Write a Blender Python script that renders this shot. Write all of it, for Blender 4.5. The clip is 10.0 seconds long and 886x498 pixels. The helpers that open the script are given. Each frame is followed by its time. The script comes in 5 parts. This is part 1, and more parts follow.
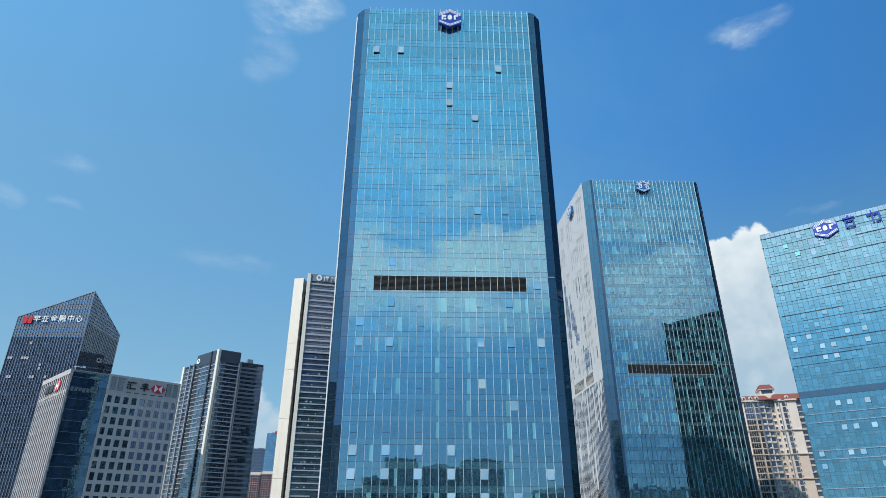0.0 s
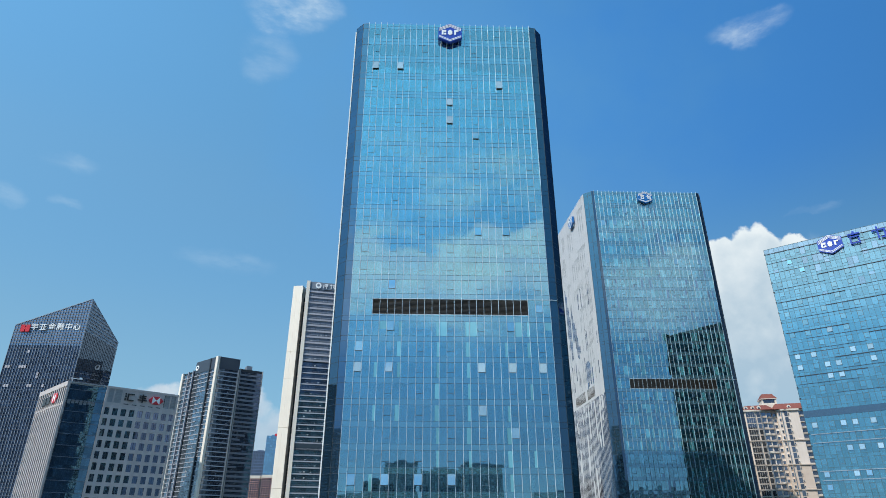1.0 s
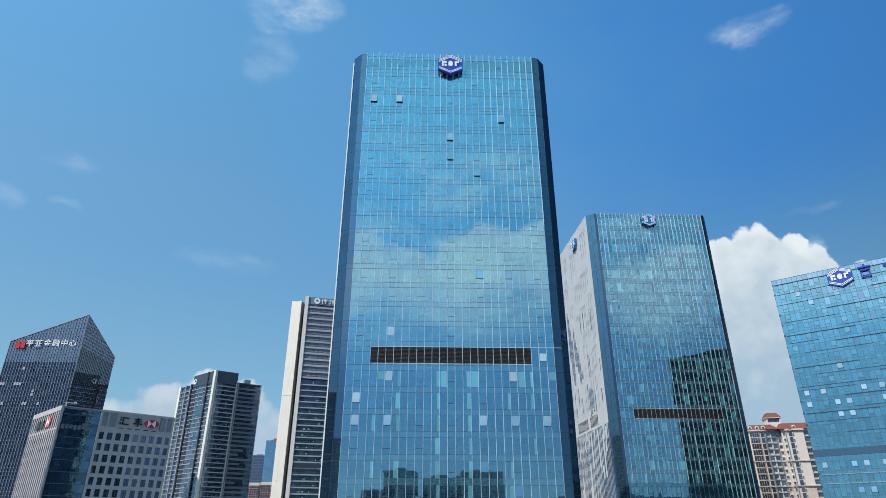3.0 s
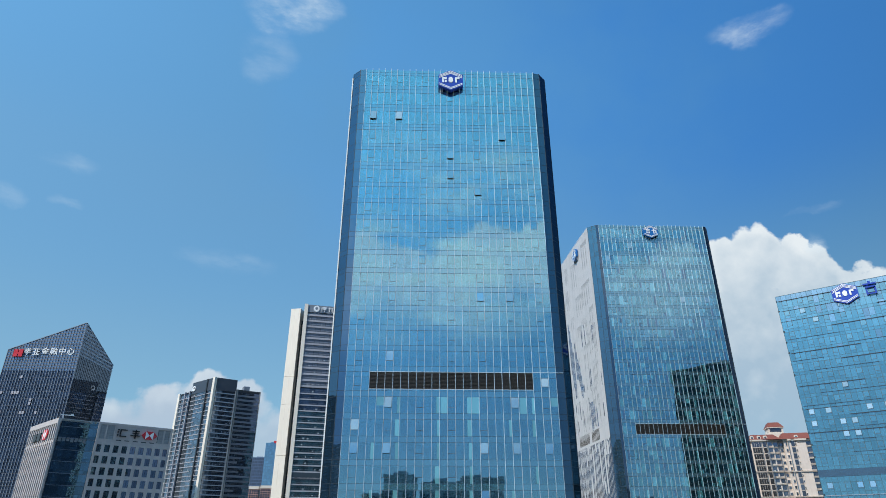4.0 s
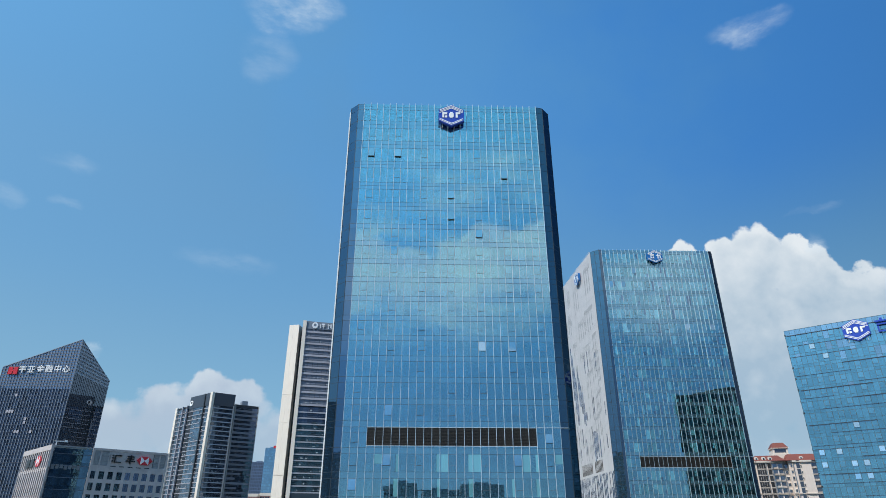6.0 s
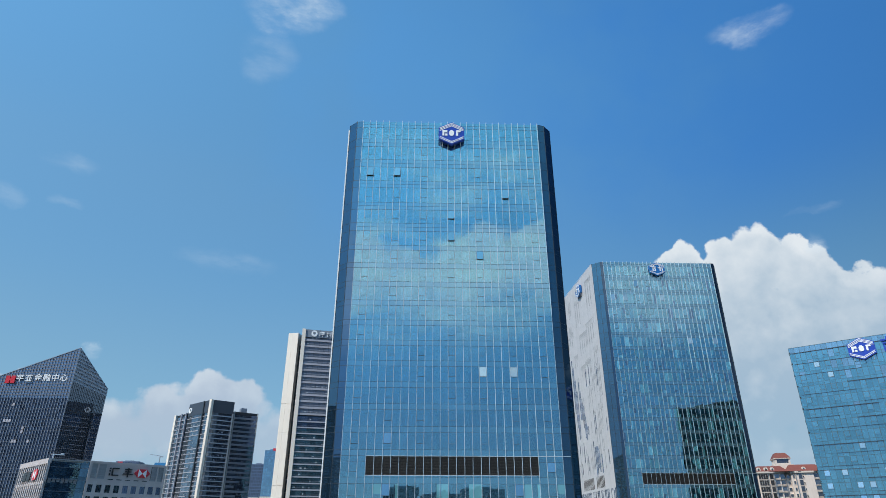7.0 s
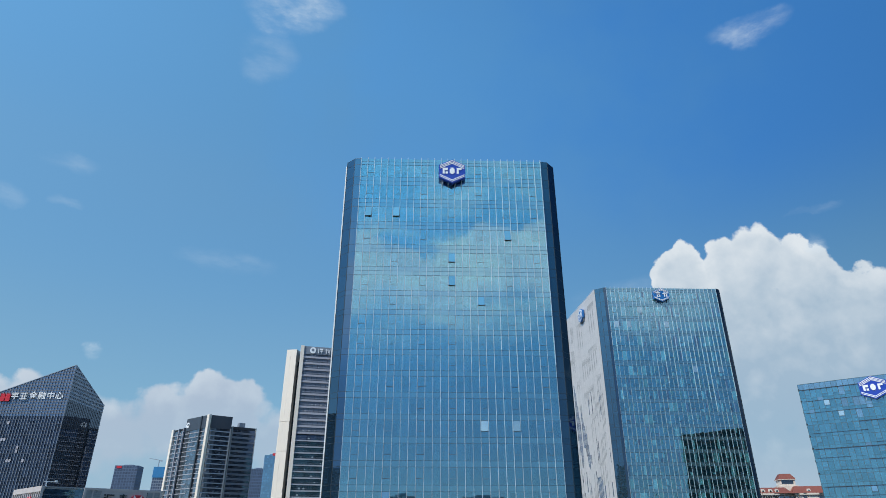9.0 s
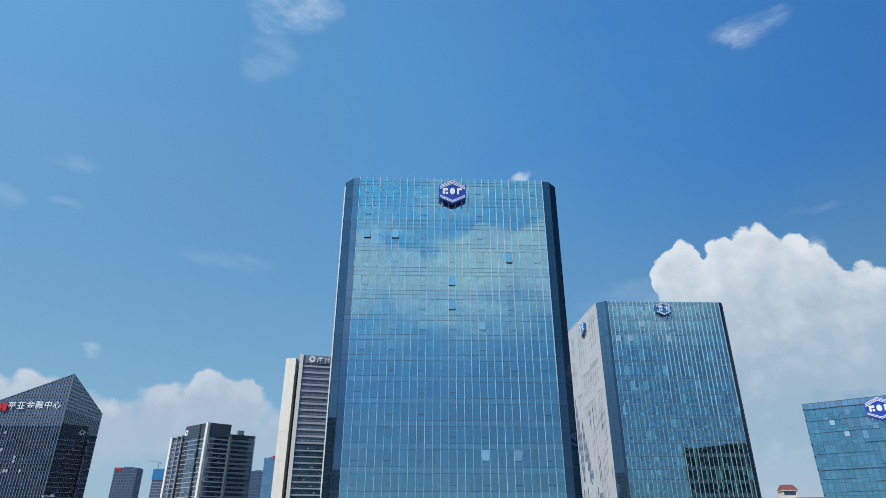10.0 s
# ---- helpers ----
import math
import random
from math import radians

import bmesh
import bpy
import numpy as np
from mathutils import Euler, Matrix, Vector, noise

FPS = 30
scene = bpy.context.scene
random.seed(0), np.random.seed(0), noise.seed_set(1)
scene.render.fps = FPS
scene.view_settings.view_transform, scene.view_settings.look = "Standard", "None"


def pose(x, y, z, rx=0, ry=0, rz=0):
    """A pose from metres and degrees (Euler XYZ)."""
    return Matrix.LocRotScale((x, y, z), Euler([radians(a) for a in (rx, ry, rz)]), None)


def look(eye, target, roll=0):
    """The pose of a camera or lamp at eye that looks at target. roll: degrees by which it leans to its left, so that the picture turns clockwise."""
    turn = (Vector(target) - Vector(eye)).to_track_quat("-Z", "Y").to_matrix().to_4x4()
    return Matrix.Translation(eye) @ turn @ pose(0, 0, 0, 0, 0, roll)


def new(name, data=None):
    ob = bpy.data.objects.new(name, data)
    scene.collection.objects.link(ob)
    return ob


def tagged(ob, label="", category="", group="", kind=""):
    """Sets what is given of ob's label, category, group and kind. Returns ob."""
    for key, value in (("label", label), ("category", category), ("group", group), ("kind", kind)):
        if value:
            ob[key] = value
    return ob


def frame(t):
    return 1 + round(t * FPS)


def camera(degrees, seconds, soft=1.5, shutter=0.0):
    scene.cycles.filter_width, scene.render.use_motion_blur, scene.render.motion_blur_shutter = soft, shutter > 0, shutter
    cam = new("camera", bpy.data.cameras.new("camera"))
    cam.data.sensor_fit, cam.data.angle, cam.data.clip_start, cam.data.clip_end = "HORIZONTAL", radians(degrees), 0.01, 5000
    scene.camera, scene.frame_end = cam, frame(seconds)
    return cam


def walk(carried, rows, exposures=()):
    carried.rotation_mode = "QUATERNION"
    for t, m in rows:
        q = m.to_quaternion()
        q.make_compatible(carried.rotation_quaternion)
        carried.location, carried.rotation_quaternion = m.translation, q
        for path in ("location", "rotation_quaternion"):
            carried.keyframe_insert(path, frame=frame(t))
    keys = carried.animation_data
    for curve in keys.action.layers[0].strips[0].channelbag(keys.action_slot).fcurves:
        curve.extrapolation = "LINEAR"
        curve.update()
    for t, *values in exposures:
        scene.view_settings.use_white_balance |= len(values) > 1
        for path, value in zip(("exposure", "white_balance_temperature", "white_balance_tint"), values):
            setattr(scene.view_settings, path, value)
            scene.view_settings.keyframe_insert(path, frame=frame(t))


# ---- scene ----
EYE = 45.0            # height of the first eye over the ground
cam = camera(71.55, 10.0, soft=0.9)
TILT, ROLL, YAW = 25.30, 0.05, 3.46      # looks up, leans, turned right of the tower's axis
CLIMB = [(0.0, 0.0), (0.5, 2.5), (1.0, 5.06), (1.5, 7.6), (2.0, 10.13), (2.5, 12.62), (4.0, 20.05), (4.5, 22.65), (5.0, 25.25),
         (5.5, 27.86), (7.0, 35.52), (7.5, 38.08), (8.0, 40.63), (8.5, 43.18), (9.0, 45.72), (9.5, 48.26), (10.0, 50.95)]
walk(cam, [(t, pose(-8.66 - 0.037 * t, -116.98 - 0.0236 * t, EYE + h, 90 + TILT, 0, -YAW) @ pose(0, 0, 0, 0, 0, ROLL)) for t, h in CLIMB], [(0.0, 0.17, 6660, 7.0), (2.5, 0.12, 6650, 7.8), (5.0, 0.06, 6610, 9.4), (7.5, 0.0, 6570, 10), (10.0, -0.04, 6550, 10)])

# ---- world: clear blue sky with cumulus and thin wisps ----
SUN_EL, SUN_TO = 47.0, (-0.80, -0.60)     # the sun stands to the left, a little behind the camera
SUN_AZ = math.atan2(SUN_TO[0], SUN_TO[1])


class Nodes:
    """Short hand for building a node tree."""

    def __init__(self, tree):
        self.tree = tree
        tree.nodes.clear()

    def add(self, kind, **settings):
        node = self.tree.nodes.new(kind)
        for key, value in settings.items():
            if key == "op":
                node.operation = value
            elif key == "blend":
                node.data_type, node.blend_type = "RGBA", value
        return node

    def link(self, a, b):
        self.tree.links.new(a, b)

    def put(self, socket, value):
        if isinstance(value, bpy.types.NodeSocket):
            self.link(value, socket)
        else:
            socket.default_value = value

    def math(self, op, a, b=0.0, c=0.0, clamp=False):
        node = self.add("ShaderNodeMath", op=op)
        node.use_clamp = clamp
        for socket, value in zip(node.inputs, (a, b, c)):
            self.put(socket, value)
        return node.outputs[0]

    def vec(self, op, a, b=(0, 0, 0)):
        node = self.add("ShaderNodeVectorMath", op=op)
        self.put(node.inputs[0], a)
        self.put(node.inputs[1], b)
        return node.outputs[0]

    def noise(self, vector, scale, detail=4.0, rough=0.5):
        node = self.add("ShaderNodeTexNoise")
        self.put(node.inputs["Vector"], vector)
        node.inputs["Scale"].default_value = scale
        node.inputs["Detail"].default_value = detail
        node.inputs["Roughness"].default_value = rough
        return node

    def mix(self, fac, a, b, blend="MIX"):
        node = self.add("ShaderNodeMix", blend=blend)
        self.put(node.inputs[0], fac)
        self.put(node.inputs[6], a)
        self.put(node.inputs[7], b)
        return node.outputs[2]

    def steps(self, value, lo, hi, out_lo=0.0, out_hi=1.0):
        node = self.add("ShaderNodeMapRange")
        node.interpolation_type = "SMOOTHSTEP"
        for i, v in enumerate((value, lo, hi, out_lo, out_hi)):
            self.put(node.inputs[i], v)
        return node.outputs[0]


# clouds as soft ellipses of sky: azimuth (right of the tower's axis), elevation, half width, half height, in degrees
CUMULUS = [(33.1, 21.6, 2.9, 3.9), (30.5, 20.4, 2.6, 4.2), (26.5, 20.4, 2.5, 3.8), (24.9, 20.7, 1.7, 3.0), (35.3, 19.7, 2.0, 3.8), (37.2, 18.5, 2.4, 3.5), (41.6, 16.3, 5.6, 3.6), (39.0, 17.4, 2.8, 3.0),
           (38.5, 13.6, 9.0, 5.0), (31.0, 15.5, 7.5, 5.0), (48.0, 13.5, 6.0, 4.5), (30.0, 9.5, 8.0, 4.5), (32.4, 12.4, 5.0, 4.0), (36.0, 5.0, 16.0, 6.5),
           (-17.2, 9.8, 3.6, 3.7), (-20.6, 8.6, 3.6, 3.6), (-14.4, 9.2, 3.0, 3.7), (-24.5, 7.7, 5.0, 3.6), (-10.5, 7.2, 3.8, 3.8), (-29.9, 8.6, 3.2, 3.7), (-33.5, 8.0, 3.5, 3.4),
           (-52.0, 10.0, 9.0, 4.5), (62.0, 13.0, 9.0, 5.0)]
CLOUD_BANK = [(-8.6, 23.0, 4.6, 4.5), (-3.6, 22.4, 4.4, 3.6), (1.2, 21.9, 4.6, 4.4), (4.8, 23.5, 4.2, 4.2), (10.6, 23.4, 4.6, 3.9), (20.6, 20.0, 7.0, 4.0), (-19.4, 20.0, 8.0, 5.0),
              (-42.0, 25.0, 18.0, 8.0), (-44.0, 20.5, 13.0, 5.0), (50.0, 12.0, 12.0, 6.0), (-47.0, 29.0, 9.0, 4.5), (-1.4, 59.0, 18.0, 7.5), (-17.4, 57.0, 9.0, 6.0), (14.0, 58.0, 9.0, 6.0)]
BACK_WISPS = [(-0.4, 28.4, 2.6, 1.0), (2.9, 30.9, 1.7, 1.2), (8.8, 30.4, 1.8, 1.6), (-5.6, 31.6, 2.2, 0.7), (6.0, 34.0, 4.0, 1.0), (1.6, 26.0, 24.0, 9.0)]
WISPS = [(-15.2, 45.0, 3.6, 1.3), (-16.8, 44.2, 2.2, 1.1), (-12.8, 46.1, 2.6, 1.2), (36.8, 40.1, 3.0, 0.9), (36.3, 39.2, 1.2, 0.7), (-26.9, 14.4, 0.55, 0.55), (11.5, 31.6, 0.9, 0.45), (37.4, 21.9, 0.6, 0.7)]
FAINT = [(-16.6, 41.2, 2.6, 1.8), (-17.8, 39.6, 1.6, 1.0), (-32.4, 28.6, 1.8, 0.6), (-36.2, 24.6, 1.4, 0.7), (-31.8, 25.1, 1.1, 0.4), (-17.7, 22.8, 3.4, 0.8), (38.0, 24.8, 1.5, 0.25), (21.0, 20.0, 4.0, 1.4)]


def build_world():
    world = bpy.data.worlds.new("sky")
    scene.world = world
    world.use_nodes = True
    n = Nodes(world.node_tree)
    sky = n.add("ShaderNodeTexSky")
    sky.sky_type, sky.sun_disc = "NISHITA", False
    sky.sun_elevation, sky.sun_rotation = radians(SUN_EL), SUN_AZ
    sky.altitude, sky.air_density, sky.dust_density, sky.ozone_density = 50, 1.0, 0.5, 2.5
    way = n.add("ShaderNodeTexCoord").outputs["Generated"]
    split = n.add("ShaderNodeSeparateXYZ")
    n.link(way, split.inputs[0])
    x, y, z = split.outputs
    el = n.math("MULTIPLY", n.math("ARCSINE", z), 180 / math.pi)
    ruffle = n.noise(way, 7.0, 7.0, 0.62).outputs["Color"]
    wobble = n.add("ShaderNodeSeparateXYZ")
    n.link(n.vec("SUBTRACT", ruffle, (0.5, 0.5, 0.5)), wobble.inputs[0])

    def field(clouds, back, ruffled, lift=0.0):
        """How deep inside the nearest cloud's ellipse a direction lies: 1 at its middle, 0 at its rim."""
        az = n.math("MULTIPLY", n.math("ARCTAN2", x, n.math("MULTIPLY", y, -1.0) if back else y), 180 / math.pi)
        a = n.math("MULTIPLY_ADD", wobble.outputs[0], ruffled, az)
        e = n.math("ADD", n.math("MULTIPLY_ADD", wobble.outputs[1], ruffled, el), lift)
        best = None
        for ca, ce, wa, we in clouds:
            u = n.math("MULTIPLY_ADD", a, 1 / wa, -ca / wa)
            v = n.math("MULTIPLY_ADD", e, 1 / we, -ce / we)
            d = n.math("SUBTRACT", 1.0, n.math("ADD", n.math("MULTIPLY", u, u), n.math("MULTIPLY", v, v)))
            best = d if best is None else n.math("SMOOTH_MAX", best, d, 0.15)
        return best

    def lobes(scale, vector):
        """Rounded bumps, like the heads of a heaped cloud."""
        node = n.add("ShaderNodeTexVoronoi")
        node.feature = "SMOOTH_F1"
        n.link(vector, node.inputs["Vector"])
        node.inputs["Scale"].default_value = scale
        node.inputs["Smoothness"].default_value = 0.25
        return n.math("SUBTRACT", 0.45, node.outputs["Distance"])

    curled = n.vec("ADD", way, n.vec("MULTIPLY", n.vec("SUBTRACT", ruffle, (0.5, 0.5, 0.5)), (0.05, 0.05, 0.05)))
    heads = n.math("MULTIPLY_ADD", lobes(38.0, curled), 0.40, n.math("MULTIPLY", lobes(17.0, curled), 0.5))
    heap = n.math("ADD", field(CUMULUS, False, 3.4), heads)
    higher = field(CUMULUS, False, 5.0, 1.6)
    bank = field(CLOUD_BANK, True, 5.5)
    wisp = field(WISPS, False, 4.0)
    faint = field(FAINT, False, 4.0)
    back_wisp = field(BACK_WISPS, True, 4.0)
    grain = n.noise(way, 34.0, 8.0, 0.62).outputs["Fac"]
    dense = n.steps(n.math("MULTIPLY_ADD", grain, 0.40, heap), n.steps(el, 16.0, 9.0, 0.33, 0.22), n.steps(el, 12.5, 7.5, 0.48, 0.95))
    streaks = n.noise(n.vec("MULTIPLY", way, (1.0, 1.0, 3.0)), 9.0, 7.0, 0.62).outputs["Fac"]
    thin = n.math("MULTIPLY", n.math("ADD", n.math("MULTIPLY", n.math("MAXIMUM", n.steps(faint, -1.2, 1.2), n.math("MULTIPLY", n.steps(back_wisp, -0.8, 1.0), 2.7)), 0.29), n.steps(wisp, -1.2, 1.3), clamp=True), n.steps(streaks, 0.36, 0.74, 0.06, 0.72))
    low = n.steps(n.math("MULTIPLY_ADD", n.math("ABSOLUTE", n.math("SUBTRACT", x, 0.12)), 10.0, el), 4.0, 22.0, 0.40, 1.0)            # haze dims the clouds near the horizon
    dense = n.math("MULTIPLY", dense, n.math("MULTIPLY", low, n.steps(x, 0.0, 0.3, 0.88, 1.0)))
    banked = n.math("MULTIPLY", n.steps(n.math("MULTIPLY_ADD", grain, 0.5, bank), n.steps(el, 17.0, 25.0, -0.3, 0.16), n.steps(el, 17.0, 26.0, 2.0, 0.50)), 0.66)
    billow = n.noise(way, 12.0, 6.0, 0.55).outputs["Fac"]
    shifted = n.noise(n.vec("ADD", way, (-0.014, 0.0, 0.014)), 12.0, 6.0, 0.55).outputs["Fac"]
    relief = n.math("MULTIPLY_ADD", heads, 0.45, n.math("MULTIPLY", n.math("SUBTRACT", billow, shifted), 1.5))
    lit = n.math("ADD", n.steps(n.math("MULTIPLY_ADD", x, -4.0, el), 8.0, 24.0, 0.0, 0.70), relief, clamp=True)
    lit = n.math("ADD", lit, n.steps(higher, 0.35, -0.3, 0.0, 0.3), clamp=True)
    cloud = n.mix(lit, n.mix(n.steps(n.math("MULTIPLY_ADD", x, 12.0, el), 14.0, 8.0), (4.6, 6.1, 7.6, 1), (5.9, 6.6, 7.9, 1)), (8.8, 9.55, 10.2, 1))
    side = n.math("MULTIPLY_ADD", n.math("MULTIPLY", x, x), -0.38, n.math("MULTIPLY_ADD", x, -0.24, 1.03))
    base = n.mix(n.steps(y, -0.4, 0.4), (0.43, 0.60, 0.91, 1), (0.60, 0.95, 1.12, 1))
    shift = n.mix(n.steps(el, 4.0, 46.0), base, (1.08, 2.42, 2.76, 1))
    tint = n.vec("MULTIPLY", n.mix(1.0, sky.outputs[0], shift, "MULTIPLY"), n.vec("ADD", (0, 0, 0), side))
    # paler, milkier air on the sunny side, deep azure away from it, in broad uneven drifts
    drift = n.math("MULTIPLY_ADD", n.math("SUBTRACT", n.noise(way, 3.2, 5.0, 0.55).outputs["Fac"], 0.5), 0.75, x)
    air = n.mix(n.steps(drift, -0.30, 0.10), (1.36, 1.03, 0.92, 1), n.mix(n.steps(drift, 0.05, 0.50), (1.22, 1.06, 1.04, 1), (0.77, 0.905, 1.12, 1)))
    air = n.mix(n.math("MULTIPLY", n.steps(el, 19.0, 31.0), n.steps(y, -0.1, 0.3)), (1, 1, 1, 1), air)
    tint = n.mix(1.0, tint, air, "MULTIPLY")
    veil = n.math("MULTIPLY", n.steps(n.math("MULTIPLY_ADD", x, 6.0, el), 36.0, -8.0, 0.0, 0.68), n.steps(y, -0.4, 0.4, 0.18, 1.0))
    haze = n.mix(veil, tint, (3.7, 6.4, 8.2, 1))
    murk = n.mix(n.math("MULTIPLY", n.steps(el, 10.0, -1.0, 0.0, 0.8), n.steps(y, -0.4, 0.4, 0.15, 1.0)), haze, (4.7, 6.0, 7.8, 1))
    high = n.math("MULTIPLY", n.steps(el, 25.0, 42.0, 0.0, 0.30), n.steps(y, 0.1, -0.3))
    murk = n.mix(high, murk, (3.6, 6.9, 8.2, 1))
    deep = n.math("MULTIPLY", n.steps(el, 19.0, 7.0), n.math("MULTIPLY", n.steps(y, 0.0, -0.4), n.steps(x, -0.20, -0.55, 0.42, 0.78)))
    murk = n.mix(deep, murk, (0.98, 2.2, 4.75, 1))
    colour = n.mix(dense, murk, cloud)
    colour = n.mix(banked, colour, (7.0, 7.9, 10.3, 1))
    colour = n.mix(thin, colour, (8.0, 9.4, 10.6, 1))
    out = n.add("ShaderNodeBackground")
    n.link(colour, out.inputs[0])
    out.inputs[1].default_value = 0.085
    end = n.add("ShaderNodeOutputWorld")
    n.link(out.outputs[0], end.inputs[0])


build_world()
lamp = bpy.data.lights.new("sun", "SUN")
lamp.energy, lamp.angle, lamp.color = 3.9, radians(0.53), (1.0, 0.95, 0.87)
flat = math.cos(radians(SUN_EL)) / math.hypot(*SUN_TO)
sun_way = Vector((SUN_TO[0] * flat, SUN_TO[1] * flat, math.sin(radians(SUN_EL))))
new("sun", lamp).matrix_world = look(sun_way * 900, (0, 0, 0))


# ---- materials ----
def material(name):
    m = bpy.data.materials.new(name)
    m.use_nodes = True
    return m, Nodes(m.node_tree)


def solid(name, colour, rough=0.6, metal=0.0, grain=0.12, scale=1.2, streak=0.0, bump=0.0, pieces=0.0, spec=0.5):
    """A painted, stone or metal surface with grain at two scales, rain streaks and per-piece variation."""
    m, n = material(name)
    place = n.add("ShaderNodeTexCoord").outputs["Object"]
    fine = n.noise(place, scale * 9, 5.0, 0.6).outputs["Fac"]
    broad = n.noise(place, scale * 0.13, 4.0, 0.55).outputs["Fac"]
    long = n.add("ShaderNodeMapping")
    n.link(place, long.inputs[0])
    long.inputs["Scale"].default_value = (1.0, 1.0, 0.04)
    runs = n.noise(long.outputs[0], scale * 1.6, 5.0, 0.65).outputs["Fac"]
    value = n.math("MULTIPLY_ADD", n.math("SUBTRACT", fine, 0.5), grain, 1.0)
    value = n.math("MULTIPLY_ADD", n.math("SUBTRACT", broad, 0.5), grain * 1.6, value)
    value = n.math("MULTIPLY_ADD", n.math("SUBTRACT", runs, 0.5), streak * 2, value)
    if pieces:
        island = n.add("ShaderNodeNewGeometry").outputs["Random Per Island"]
        own = n.add("ShaderNodeObjectInfo").outputs["Random"]
        mixed = n.math("FRACT", n.math("ADD", island, own))
        value = n.math("MULTIPLY_ADD", n.math("SUBTRACT", mixed, 0.5), pieces, value)
    grey = n.add("ShaderNodeCombineXYZ")
    for i in range(3):
        n.link(value, grey.inputs[i])
    shade = n.mix(1.0, (*colour, 1), grey.outputs[0], "MULTIPLY")
    skin = n.add("ShaderNodeBsdfPrincipled")
    n.link(shade, skin.inputs["Base Color"])
    n.put(skin.inputs["Roughness"], n.math("MULTIPLY_ADD", n.math("SUBTRACT", broad, 0.5), 0.25, rough))
    skin.inputs["Metallic"].default_value = metal
    skin.inputs["Specular IOR Level"].default_value = spec
    if bump:
        relief = n.add("ShaderNodeBump")
        relief.inputs["Strength"].default_value = bump
        relief.inputs["Distance"].default_value = 0.02
        n.link(fine, relief.inputs["Height"])
        n.link(relief.outputs[0], skin.inputs["Normal"])
    end = n.add("ShaderNodeOutputMaterial")
    n.link(skin.outputs[0], end.inputs[0])
    return m


def glazing(name, tint, mirror, through_tint, rough=0.012, spread=0.25, wave=0.0012, body=None):
    """Coated facade glass: a tinted mirror layer over a clear (or, with body, a back-painted) pane; panes differ a little."""
    m, n = material(name)
    place = n.add("ShaderNodeTexCoord").outputs["Object"]
    island = n.add("ShaderNodeNewGeometry").outputs["Random Per Island"]
    own = n.add("ShaderNodeObjectInfo").outputs["Random"]
    mixed = n.math("FRACT", n.math("ADD", island, own))
    dust = n.noise(place, 0.35, 5.0, 0.6).outputs["Fac"]
    value = n.math("MULTIPLY_ADD", n.math("SUBTRACT", mixed, 0.5), spread, 1.0)
    value = n.math("MULTIPLY_ADD", n.math("SUBTRACT", dust, 0.5), 0.16, value)
    grey = n.add("ShaderNodeCombineXYZ")
    for i in range(3):
        n.link(value, grey.inputs[i])
    gloss = n.add("ShaderNodeBsdfGlossy")
    n.link(n.mix(1.0, (*tint, 1), grey.outputs[0], "MULTIPLY"), gloss.inputs["Color"])
    gloss.inputs["Roughness"].default_value = rough
    warp = n.add("ShaderNodeBump")
    warp.inputs["Strength"].default_value = 1.0
    warp.inputs["Distance"].default_value = wave
    n.link(n.noise(place, 0.8, 2.0, 0.5).outputs["Fac"], warp.inputs["Height"])
    n.link(warp.outputs[0], gloss.inputs["Normal"])
    if body:
        inner = n.add("ShaderNodeBsdfDiffuse")
        n.link(n.mix(1.0, (*body, 1), grey.outputs[0], "MULTIPLY"), inner.inputs["Color"])
    else:
        inner = n.add("ShaderNodeBsdfTransparent")
        inner.inputs["Color"].default_value = (*through_tint, 1)
    edge = n.add("ShaderNodeFresnel")
    edge.inputs["IOR"].default_value = 1.5
    fac = n.math("MULTIPLY_ADD", edge.outputs[0], 1.0 - mirror, mirror, clamp=True)
    both = n.add("ShaderNodeMixShader")
    n.link(fac, both.inputs[0])
    n.link(inner.outputs[0], both.inputs[1])
    n.link(gloss.outputs[0], both.inputs[2])
    end = n.add("ShaderNodeOutputMaterial")
    n.link(both.outputs[0], end.inputs[0])
    return m


GLASS = glazing("coated_blue_glass", (0.66, 0.99, 0.98), 0.51, (0.66, 0.86, 0.88), spread=0.09, wave=0.0006)
SPANDREL = glazing("back_painted_spandrel_glass", (0.55, 0.86, 0.90), 0.60, (0, 0, 0), spread=0.09, wave=0.0006, body=(0.06, 0.17, 0.20))
# Corner glass tints differ by facet: each holds that side's mirrored brightness.
CORNER = glazing("shade_toned_corner_glass", (0.11, 0.18, 0.25), 0.34, (0, 0, 0), spread=0.10, body=(0.008, 0.018, 0.03))
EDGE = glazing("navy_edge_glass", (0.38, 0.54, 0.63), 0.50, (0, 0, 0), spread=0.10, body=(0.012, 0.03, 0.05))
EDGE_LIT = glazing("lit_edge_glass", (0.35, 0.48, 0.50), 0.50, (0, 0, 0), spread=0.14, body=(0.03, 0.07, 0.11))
EDGE_DARK = glazing("shade_toned_edge_glass", (0.28, 0.38, 0.46), 0.42, (0, 0, 0), spread=0.10, body=(0.015, 0.03, 0.045))
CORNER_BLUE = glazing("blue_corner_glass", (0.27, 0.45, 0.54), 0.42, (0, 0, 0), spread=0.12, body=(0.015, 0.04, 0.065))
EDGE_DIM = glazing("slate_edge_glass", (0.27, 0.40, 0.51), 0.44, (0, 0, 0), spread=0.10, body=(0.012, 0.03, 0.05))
SHADED = glazing("glass_over_pale_blind", (0.66, 0.99, 0.98), 0.40, (0, 0, 0), spread=0.4, body=(0.16, 0.43, 0.47))
SHADED_DIM = glazing("glass_over_grey_blind", (0.66, 0.96, 0.97), 0.48, (0, 0, 0), spread=0.5, body=(0.095, 0.33, 0.37))
